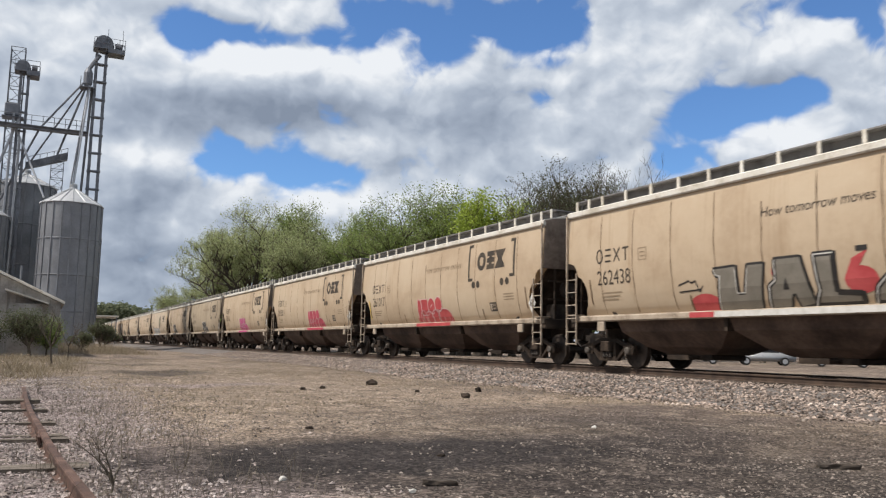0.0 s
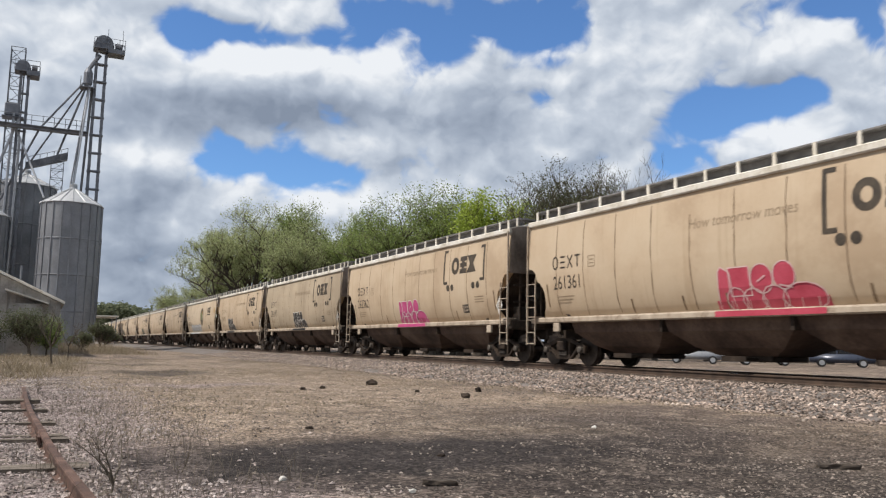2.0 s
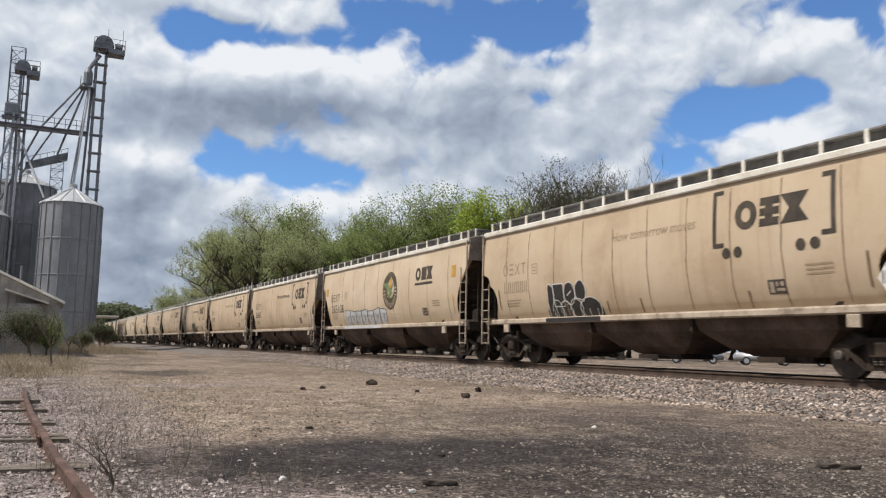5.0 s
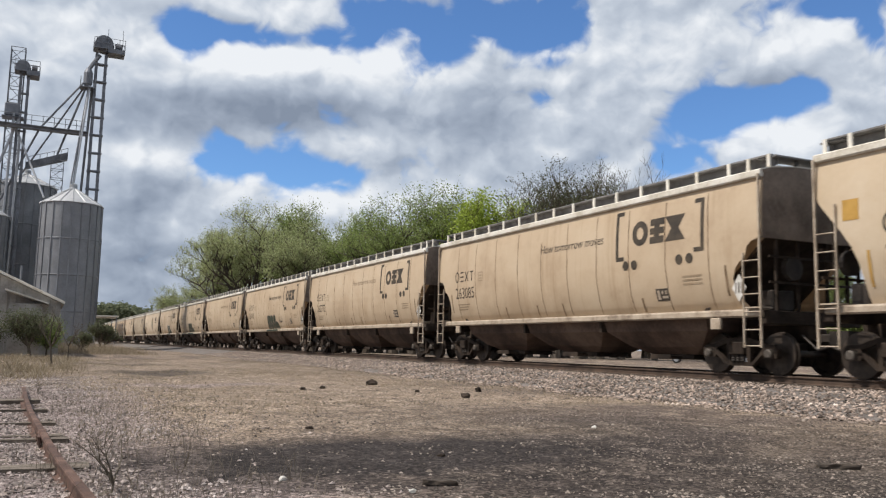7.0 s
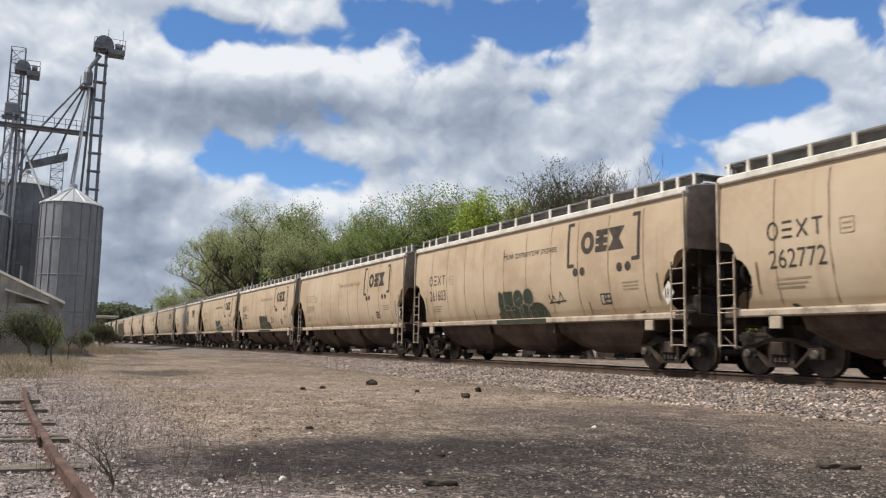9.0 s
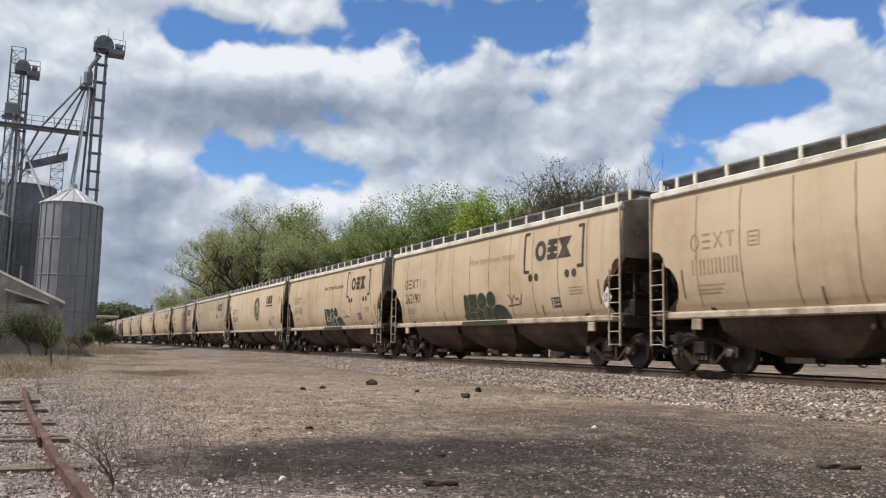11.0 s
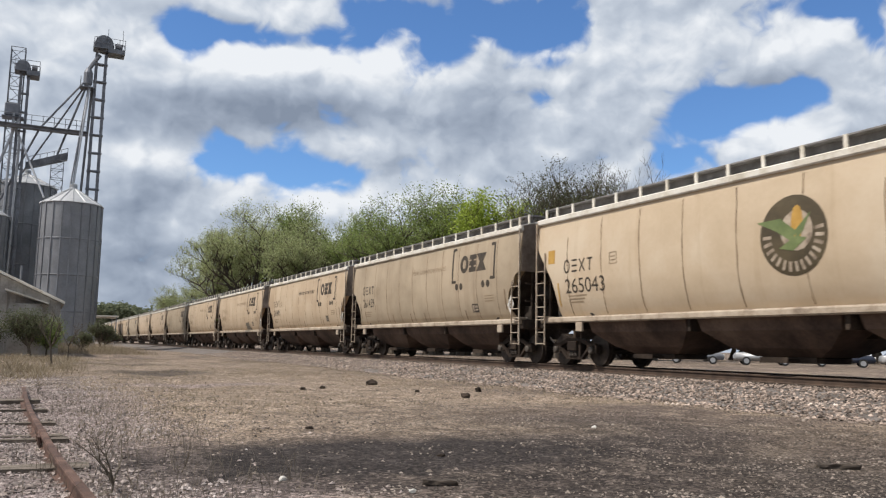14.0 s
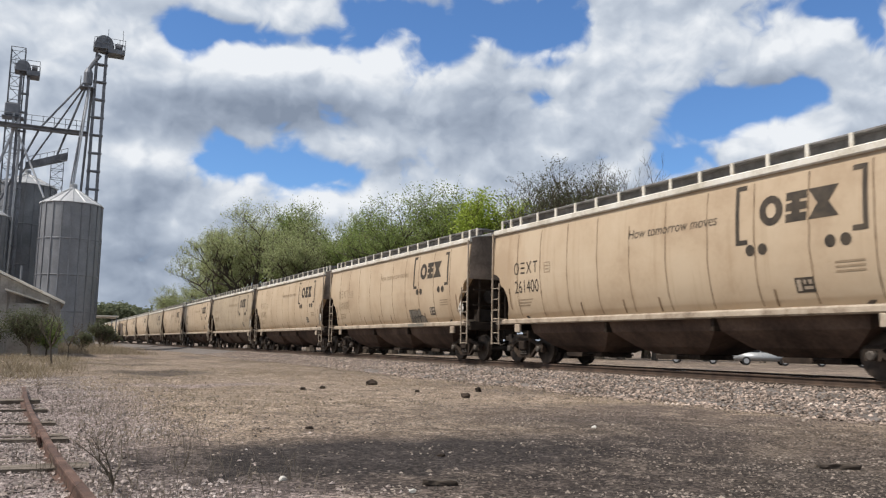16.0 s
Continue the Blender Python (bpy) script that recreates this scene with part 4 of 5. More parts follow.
def build_tracks():
    line = empty("main_track", "main line track with steel rails on wooden ties", "track", None, "", "structure")
    for sx in (-.755, .755):
        bm = bmesh.new()
        prism(bm, [(TRACK_X + sx + x, RAIL_Z - .168 + z) for x, z in RAIL_LINE], -60, 900, "Y")
        r = part("rail", tidy(bm), [RAIL_SIDE, RAIL_TOP], line, "steel rail with a polished head")
        for f in r.data.polygons:
            if f.normal.z > .8 and f.center.z > RAIL_Z - .01:
                f.material_index = 1
    tie = None
    for k in range(170):
        y = -6 + k * .56
        if tie is None:
            bm = bmesh.new()
            box(bm, -1.3, 1.3, -.115, .115, .14, .305, .008)
            tie = part("tie", bm, WOOD_DARK, line)
            tie.location = (TRACK_X, y, 0)
        else:
            again(tie, line, TRACK_X, y, 0)
    # disused siding beside the camera, bending a little
    old = empty("old_siding_track", "disused siding with rust-brown rails and rotten ties", "track", None, "", "structure")

    def bend(y):
        return .28 - .0755 * (y - 4.76) + .0025 * (y - 4.76) ** 2 if y < 19.8 else -.29

    for off in (0, -1.51):
        for a, b in ((-5.0, 8.29), (8.31, 15.8)):
            bm = bmesh.new()
            n = 14
            rings = []
            for k in range(n + 1):
                y = a + (b - a) * k / n
                kick = .012 * noise.noise((y * .4, off, 2))
                rings.append([bm.verts.new((bend(y) + off + x * .8 + kick, y, -.005 + z * .75 + .015 * noise.noise((y * .2, 1, off)))) for x, z in RAIL_LINE])
            for r0, r1 in zip(rings, rings[1:]):
                for i in range(len(RAIL_LINE)):
                    j = (i + 1) % len(RAIL_LINE)
                    bm.faces.new((r0[i], r0[j], r1[j], r1[i]))
            bm.faces.new(rings[0])
            bm.faces.new(rings[-1])
            rail = part("rail", tidy(bm), RUSTY, old, "rust-brown rail")
        bm = bmesh.new()
        for s in (-1, 1):
            x0 = bend(8.30) + off + s * .022
            box(bm, x0 - .014, x0 + .014, 7.98, 8.62, .03, .10, .004)
            for q in (8.06, 8.21, 8.39, 8.54):
                rod(bm, (x0, q, .065), (x0 + s * .026, q, .065), .012, seg=6)
        part("joint_bar", bm, RUSTY, old, "rusty bolted joint bar")
    rng = random.Random(3)
    tie = None
    for k in range(30):
        y = -2.0 + k * .58 + rng.uniform(-.05, .05)
        bm = bmesh.new()
        if tie is None or k % 9 == 0:
            L = 1.2
            vs = box(bm, -L, L, -.11, .11, -.12, .035, 0)
            bmesh.ops.subdivide_edges(bm, edges=bm.edges[:], cuts=3, use_grid_fill=True)
            for v in bm.verts:
                v.co += Vector((noise.noise(v.co * 3 + Vector((k, 0, 0))) * .03, noise.noise(v.co * 4) * .02, noise.noise(v.co * 5 + Vector((0, k, 0))) * .022))
            tie = part("tie", bm, WOOD_OLD, old)
            tie.location, tie.rotation_euler.z = (bend(y) - .98, y, rng.uniform(-.01, .01)), rng.uniform(-.03, .03)
        else:
            bm.free()
            again(tie, old, bend(y) - .98, y, rng.uniform(-.016, .0) if k % 3 == 0 else rng.uniform(-.07, -.035), rng.uniform(-2, 2))


build_ground()
build_ballast()
build_tracks()


# ---- the train ----
LEN_A, LEN_B, GAP = 7.92, 8.53, 1.30
CARS = []


def travel(t):
    return 16.0673 * t - .00486 * t * t - .000636 * t ** 3


NEAR = {  # index: number, fill, outline, tag start, width, height
    -1: ("262438", None), 0: ("261017", ("red", "pale", -1.6, 3.0, .95)), 1: ("261361", ("pink", "pale", .05, 2.85, .95)),
    2: ("262362", ("magenta", "white", -1.5, 2.7, .95)), 3: ("261197", ("black", "white", -1.2, 2.6, .95)), 4: ("", ("black", "white", -4.0, 2.6, 1.0)),
    5: ("265108", None), 6: ("263085", None), 7: ("262772", None), 8: ("261603", ("green", "grey", -1.2, 2.9, .92)),
    9: ("", None), 10: ("262190", ("green", "grey", -1.3, 3.1, .95)), 11: ("261100", ("green", "white", -.75, 2.9, .98)),
    12: ("265043", None), 13: ("261459", None), 14: ("261400", None), 15: ("", ("grey", "black", 2.4, 1.5, .55))}


def build_train():
    rng = random.Random(5)
    ends = {-2: -13.1, -1: 3.96, 0: 21.1, 1: 38.24, 2: 55.25, 3: 72.2, 4: 89.2, 5: 106.2, 6: 124.61, 7: 141.75, 8: 158.62, 9: 175.6, 10: 192.6,
            11: 209.6, 12: 226.62, 13: 244.65, 14: 261.6, 15: 279.2}
    plain = {}
    for i in range(-2, 42):
        swept = i in (5, 12, 24, 33)
        half = LEN_B if swept else LEN_A
        if i not in ends:
            ends[i] = ends[i - 1] + (18.4 if (i - 1) in (24, 33) else 17.08)
        grey = i in GREY_CARS
        body = TAN_PALE if swept else TAN_GREY if grey else TAN
        kind = (swept, grey)
        detailed = i in NEAR
        if not detailed and kind in plain:
            car = copy_thing(plain[kind], Matrix())
        else:
            car = hopper_car("hopper_car", half, swept, body)
            number, tag = NEAR.get(i, ("", None))
            ink = LETTER
            railroad_mark(car, swept)
            slogan = {-1: LETTER, 14: LETTER, 11: LETTER, 8: LETTER, 6: LETTER}.get(i, LETTER_FADED)
            small_markings(car, swept, number, slogan, ink, .31 if i == -1 else .36)
            if swept:
                emblem(car)
            if i == -1:
                blocky_tag(car, rng)
            if tag:
                spray_letters(car, tag[2], tag[3], tag[4], tag[0], tag[1], rng)
                tagged(car, "tan covered hopper rail car with " + tag[0] + " spray paint")
            if i == 5:
                angular_tag(car, -5.0, 5.6, rng)
            if i in (11, 10, 8):
                scrawl(car, 2.3 if i == 11 else 1.9, 2.0, .9, .4, "black", rng)
            if i in (0, 11):
                part("yellow_strip", decal([quad(-7.0 if i == 0 else 6.65, 1.65, -6.9 if i == 0 else 6.75, 2.5)], .008), YELLOW, car)
            if swept:
                tagged(car, "cream covered hopper rail car with a round emblem")
            if grey:
                tagged(car, "dusty grey-tan covered hopper rail car")
            if not detailed:
                plain[kind] = car
        CARS.append((car, ends[i] + half))


def motions():
    times = [0, 2, 4, 6, 8, 10, 12, 14, 16]
    for car, y in CARS:
        walk(car, [(float(t), pose(TRACK_X, y - travel(t), RAIL_Z)) for t in times])
    # every wheelset rolls alike: one track of turns for each axle of a truck
    rolled = {}
    for car, _ in CARS:
        for t in car.children:
            if not t.name.startswith("truck"):
                continue
            for w in t.children:
                if not w.name.startswith("wheelset"):
                    continue
                y = round(w.location.y, 2)
                if y not in rolled:
                    walk(w, [(k / FPS, pose(0, y, .457, math.degrees(travel(k / FPS) / .457) % 360)) for k in range(int(16 * FPS) + 1)])
                    rolled[y] = w
                else:
                    w.rotation_mode = "QUATERNION"
                    src = rolled[y].animation_data
                    dst = w.animation_data_create()
                    dst.action = src.action
                    dst.action_slot = src.action_slot


build_train()


# ---- grain elevator ----
def lattice(bm, x, y, z0, z1, w, bays, r=.05, cross=True):
    """Four-legged braced mast."""
    c = [(x - w / 2, y - w / 2), (x + w / 2, y - w / 2), (x + w / 2, y + w / 2), (x - w / 2, y + w / 2)]
    for px, py in c:
        rod(bm, (px, py, z0), (px, py, z1), r, seg=5)
    for k in range(bays + 1):
        z = z0 + (z1 - z0) * k / bays
        for i in range(4):
            a, b = c[i], c[(i + 1) % 4]
            rod(bm, (*a, z), (*b, z), r * .7, seg=4)
            if cross and k < bays:
                zn = z0 + (z1 - z0) * (k + 1) / bays
                rod(bm, (*(a if k % 2 else b), z), (*(b if k % 2 else a), zn), r * .55, seg=4)


def grain_bin(x, y, r, eave, peak, label):
    b = empty("grain_bin", label, "grain bin", pose(x, y, 0), "grain bins")
    bm = bmesh.new()
    rings, step = [(0, r)], .16
    z = 0.0
    while z < eave - step:
        rings += [(z + step * .5, r + .012), (z + step, r - .004)]
        z += step
    rings.append((eave, r))
    lathe(bm, rings, "Z", 48)
    part("wall", bm, GALV, b, "corrugated galvanised bin wall", True)
    bm = bmesh.new()
    lathe(bm, [(eave - .05, r + .10), (eave + .02, r + .12), (peak - .25, .42), (peak, .36), (peak + .05, .1)], "Z", 32)
    roof = part("roof", bm, GALV_ROOF, b, "conical sheet roof with raised ribs")
    rib = None
    for k in range(16):
        if rib is None:
            bm = bmesh.new()
            rod(bm, (r + .1, 0, eave + .06), (.42, 0, peak - .2), .045, seg=4)
            rib = part("roof_rib", bm, GALV_ROOF, roof)
        else:
            again(rib, roof, 0, 0, 0, k * 22.5)
    stiff = None
    for k in range(20):
        if stiff is None:
            bm = bmesh.new()
            box(bm, r - .01, r + .085, -.06, .06, .1, eave - .1)
            stiff = part("stiffener", bm, GALV, b)
        else:
            again(stiff, b, 0, 0, 0, k * 18)
    bm = bmesh.new()
    lathe(bm, [(peak + .02, .36), (peak + .3, .36), (peak + .38, .12)], "Z", 12)
    part("fill_cap", bm, GALV_ROOF, b)
    for k in range(3):
        bm = bmesh.new()
        lathe(bm, [(z, r + .05 + .02 * (i % 2)) for i, z in enumerate((eave * (k + 1) / 4 - .06, eave * (k + 1) / 4, eave * (k + 1) / 4 + .06))], "Z", 48)
        part("wind_ring", bm, GALV, b)
    return b


def head_house(parent, x, y, z, s=1.0):
    """Rounded drive head on a platform with a motor and aerials."""
    bm = bmesh.new()
    rod(bm, (x - .1 * s, y - .5, z + .55 * s), (x - .1 * s, y + .5, z + .55 * s), .92 * s, seg=20)
    box(bm, x - 1.1 * s, x + .9 * s, y - .42, y + .42, z + .05, z + .6 * s, .05)
    part("drive_head", bm, STEEL_GREY, parent, "rounded grey drive head")
    bm = bmesh.new()
    box(bm, x - 1.1 * s, x + 2.0 * s, y - .9, y + .9, z - .12, z)
    for px in (x - 1.1 * s, x + .3, x + 2.0 * s):
        for py in (y - .88, y + .88):
            rod(bm, (px, py, z), (px, py, z + 1.05), .03, seg=5)
    for py in (y - .88, y + .88):
        for h in (.55, 1.05):
            rod(bm, (x - 1.1 * s, py, z + h), (x + 2.0 * s, py, z + h), .028, seg=5)
    box(bm, x + .3, x + 2.0 * s, y - .9, y + .9, z - .5, z - .12)
    part("platform", bm, STEEL_GREY, parent)
    bm = bmesh.new()
    rod(bm, (x + 1.0 * s, y - .3, z + .45), (x + 1.7 * s, y - .3, z + .45), .32, seg=10)
    part("motor", bm, STEEL_GREY, parent)


def build_elevator():
    grain_bin(1.62, 90, 2.86, 14.3, 16.2, "corrugated galvanised grain bin with a conical roof")
    grain_bin(-2.9, 100, 3.0, 17.4, 19.0, "tall galvanised grain bin behind the elevator legs")
    grain_bin(2.75, 112, 2.9, 13.6, 15.0, "galvanised grain bin half hidden behind another")
    grain_bin(-6.8, 93, 2.7, 13.0, 14.8, "galvanised grain bin beside the leg tower")

    leg = empty("bucket_elevator", "tall grey bucket elevator leg with a drive head", "grain elevator", None, "elevator legs")
    bm = bmesh.new()
    box(bm, 2.86, 3.16, 93.0, 93.5, 0, 31.6)
    box(bm, 3.78, 4.08, 93.0, 93.5, 0, 31.6)
    part("leg_casing", bm, STEEL_GREY, leg, "twin square leg casings")
    for k in range(15):
        bm = bmesh.new()
        z = 3 + k * 1.95
        box(bm, 2.80, 4.14, 92.9, 93.6, z, z + .14)
        part("casing_flange", bm, STEEL_GREY, leg)
    head_house(leg, 3.75, 93.25, 32.1)
    bm = bmesh.new()
    for x, h in ((5.5, 3.0), (5.2, 1.9), (5.0, 1.6), (4.0, 2.9)):
        rod(bm, (x, 93, 32.0), (x, 93, 31.5 + h), .03, seg=5)
    part("aerial", bm, STEEL_GREY, leg)
    bm = bmesh.new()
    lathe(bm, [(27.6, .25), (28.0, .45), (29.2, .45), (29.7, .25)], "Z", 10, (2.3, 93, 0))
    rod(bm, (2.3, 93, 29.6), (3.3, 93.2, 31.4), .22, seg=8)
    box(bm, 1.6, 3.0, 92.3, 93.7, 27.45, 27.55)
    for px, py in ((1.6, 92.3), (3.0, 92.3), (1.6, 93.7), (3.0, 93.7)):
        rod(bm, (px, py, 27.5), (px, py, 28.6), .03, seg=4)
    part("distributor", bm, STEEL_GREY, leg, "grey grain distributor with platform")
    for a, b, r, m in (((2.0, 93, 28.2), (-1.9, 93, 22.6), .13, STEEL_GREY), ((-1.9, 93, 22.6), (-5.2, 95, 14.8), .13, STEEL_GREY), ((2.1, 93, 27.8), (-3.4, 99, 18.8), .12, STEEL_GREY), ((2.2, 92.8, 27.7), (-.1, 95, 20.4), .14, STEEL_GREY),
                       ((2.5, 92.7, 27.7), (1.55, 90.2, 16.3), .17, SPOUT), ((2.7, 93.2, 27.7), (2.3, 92.3, 15.6), .10, STEEL_GREY), ((2.8, 93.2, 27.7), (2.75, 111, 15.2), .13, STEEL_GREY), ((-4.2, 93.6, 22.6), (-1.0, 90.6, 15.0), .13, SPOUT), ((2.4, 92.8, 27.7), (1.3, 90.0, 16.2), .10, STEEL_GREY)):
        bm = bmesh.new()
        rod(bm, a, b, r * .78, seg=8)
        part("spout", bm, m, leg, "sloping grain spout pipe")

    mast = empty("leg_tower", "braced steel tower carrying a second elevator leg", "grain elevator", None, "elevator legs")
    bm = bmesh.new()
    lattice(bm, -4.55, 96, 0, 31.6, 1.35, 22, .05)
    part("mast", bm, STEEL_GREY, mast, "braced lattice mast")
    bm = bmesh.new()
    for x in (-4.05, -3.35):
        box(bm, x - .13, x + .13, 93.8, 94.2, 0, 28.5)
    part("leg_casing", bm, STEEL_GREY, mast)
    for k in range(13):
        bm = bmesh.new()
        box(bm, -4.22, -3.18, 93.75, 94.25, 2.2 + k * 2, 2.32 + k * 2)
        part("casing_flange", bm, STEEL_GREY, mast)
    head_house(mast, -3.85, 94, 28.6, .75)
    bm = bmesh.new()
    box(bm, -5.3, -3.9, 93.4, 94.6, 23.7, 25.0, .08)
    box(bm, -5.5, -3.5, 93.2, 94.8, 23.5, 23.6)
    part("transfer_box", bm, STEEL_GREY, mast)
    for a, b in (((-3.7, 93.6, 21.5), (-3.95, 93.4, 0)), ((-4.4, 93.5, 24), (-4.9, 93.3, 0)), ((-3.9, 93.5, 23.5), (-6.4, 93, 15))):
        bm = bmesh.new()
        rod(bm, a, b, .13, seg=8)
        part("spout", bm, SPOUT, mast)

    bridge = empty("catwalk_bridge", "grey steel catwalk bridge between the elevator legs", "catwalk")
    bm = bmesh.new()
    box(bm, -9, 2.6, 92.6, 93.4, 22.35, 22.75)
    box(bm, -9, 2.6, 92.3, 92.6, 22.60, 22.66)
    part("girder", bm, STEEL_GREY, bridge)
    bm = bmesh.new()
    for k in range(12):
        rod(bm, (-9 + k * 1.05, 92.3, 22.6), (-9 + k * 1.05, 92.3, 23.7), .03, seg=4)
    for h in (23.15, 23.7):
        rod(bm, (-9, 92.3, h), (2.6, 92.3, h), .03, seg=4)
    part("handrail", bm, STEEL_GREY, bridge)

    conv = empty("bin_conveyor", "short sloping enclosed conveyor on a lattice stand", "conveyor")
    bm = bmesh.new()
    prism(bm, [(-3.0, 18.5), (.9, 19.9), (.9, 20.7), (-3.0, 19.2)], 94.6, 95.4, "Y")
    part("trough", tidy(bm), STEEL_GREY, conv)
    bm = bmesh.new()
    for k in range(7):
        x = -3.0 + k * .65
        z = 19.15 + .36 * k * .65
        rod(bm, (x, 94.5, z - .6), (x, 94.5, z + .5), .03, seg=4)
    rod(bm, (-3.0, 94.5, 19.7), (.9, 94.5, 21.1), .03, seg=4)
    part("handrail", bm, STEEL_GREY, conv)
    bm = bmesh.new()
    lattice(bm, 0, 95, 13.0, 19.7, 1.2, 7, .04)
    lattice(bm, 0, 95, 0, 13.0, 1.2, 8, .04)
    part("stand", bm, STEEL_GREY, conv)


def build_shed():
    shed = empty("storage_shed", "low dirty white metal shed with a pale sheet roof", "shed")
    bm = bmesh.new()
    prism(bm, [(-10.2, 0), (.72, 0), (.72, 2.9), (-4.7, 5.45), (-10.2, 2.9)], 50.0, 50.16, "Y")
    part("gable_wall", tidy(bm), SHED, shed, "stained pale gable wall")
    bm = bmesh.new()
    box(bm, .56, .72, 50.16, 66, 0, 2.9)
    part("side_wall", bm, SHED, shed)
    for sx in (1, -1):
        bm = bmesh.new()
        c = -4.74
        prism(bm, [(c, 5.50), (c + sx * 5.62, 2.84), (c + sx * 5.66, 2.93), (c, 5.62)], 49.6, 66.3, "Y")
        part("roof_sheet", tidy(bm), ROOF_WHITE, shed, "pale corrugated roof sheet")
    for k in range(24):
        bm = bmesh.new()
        y = 49.8 + k * .68
        prism(bm, [(-4.74, 5.615), (.92, 2.935), (.92, 2.98), (-4.74, 5.66)], y, y + .06, "Y")
        part("roof_rib", tidy(bm), ROOF_WHITE, shed)
    for k in range(26):
        bm = bmesh.new()
        x = -9.9 + k * .42
        top = 5.4 - abs(x + 4.72) * .468
        box(bm, x - .015, x + .015, 49.975, 50.0, .05, top - .05)
        part("batten", bm, SHED, shed)
    bm = bmesh.new()
    box(bm, -1.75, -.2, 48.5, 50.0, 0, 2.75)
    part("lean_to", bm, SHED, shed)
    bm = bmesh.new()
    prism(bm, [(-2.0, 3.42), (.1, 2.75), (.1, 2.82), (-2.0, 3.50)], 48.2, 50.0, "Y")
    part("lean_to_roof", tidy(bm), ROOF_WHITE, shed)
    bm = bmesh.new()
    rod(bm, (-1.38, 50.6, 3.6), (-1.38, 50.6, 4.9), .06, seg=8)
    part("vent_pipe", bm, STEEL_GREY, shed)
    can = empty("loading_canopy", "far pale flat canopy over the track side", "canopy", pose(9.5, 176, 0))
    bm = bmesh.new()
    box(bm, -3.2, 3.2, -6, 6, 5.3, 5.6)
    part("canopy_roof", bm, ROOF_WHITE, can)
    for x in (-3, 2.8):
        for y in (-5.7, 5.7):
            bm = bmesh.new()
            box(bm, x - .1, x + .1, y - .1, y + .1, 0, 5.3)
            part("post", bm, STEEL_GREY, can)


# ---- trees, scrub and grass ----
def leaf_material(name, dark, mid, light):
    m = bpy.data.materials.new(name)
    m.use_nodes = True
    nt = m.node_tree
    bsdf = nt.nodes["Principled BSDF"]
    geo = nt.nodes.new("ShaderNodeNewGeometry")
    tc = nt.nodes.new("ShaderNodeTexCoord")
    n = noise_tex(nt, tc.outputs["Object"], .45, 3, .6)
    fac = calc(nt, "ADD", calc(nt, "MULTIPLY", geo.outputs["Random Per Island"], .55), calc(nt, "MULTIPLY", n, .5))
    col = ramp(nt, fac, [(.15, dark), (.5, mid), (.9, light)])
    nt.links.new(col, bsdf.inputs["Base Color"])
    bsdf.inputs["Roughness"].default_value = .7
    bsdf.inputs["Specular IOR Level"].default_value = .2
    tr = nt.nodes.new("ShaderNodeBsdfTranslucent")
    nt.links.new(col, tr.inputs[0])
    mix = nt.nodes.new("ShaderNodeMixShader")
    mix.inputs[0].default_value = .42
    nt.links.new(bsdf.outputs[0], mix.inputs[1])
    nt.links.new(tr.outputs[0], mix.inputs[2])
    nt.links.new(mix.outputs[0], nt.nodes["Material Output"].inputs[0])
    return m


LEAF = leaf_material("young_green_leaves", (.125, .17, .05), (.215, .275, .088), (.315, .375, .145))
LEAF_PALE = leaf_material("pale_spring_leaves", (.23, .265, .12), (.35, .39, .19), (.47, .505, .27))
LEAF_BRIGHT = leaf_material("yellow_green_leaves", (.19, .25, .035), (.30, .38, .06), (.42, .50, .12))
LEAF_FAR = leaf_material("hazy_grey_green_leaves", (.09, .105, .06), (.145, .165, .10), (.21, .23, .145))
LEAF_DARK = leaf_material("dull_olive_leaves", (.06, .068, .038), (.105, .115, .065), (.17, .18, .105))
DRY = leaf_material("dry_straw_blades", (.13, .105, .07), (.25, .205, .14), (.40, .34, .25))
TWIG = leaf_material("grey_dead_stems", (.09, .075, .06), (.17, .145, .115), (.26, .22, .18))


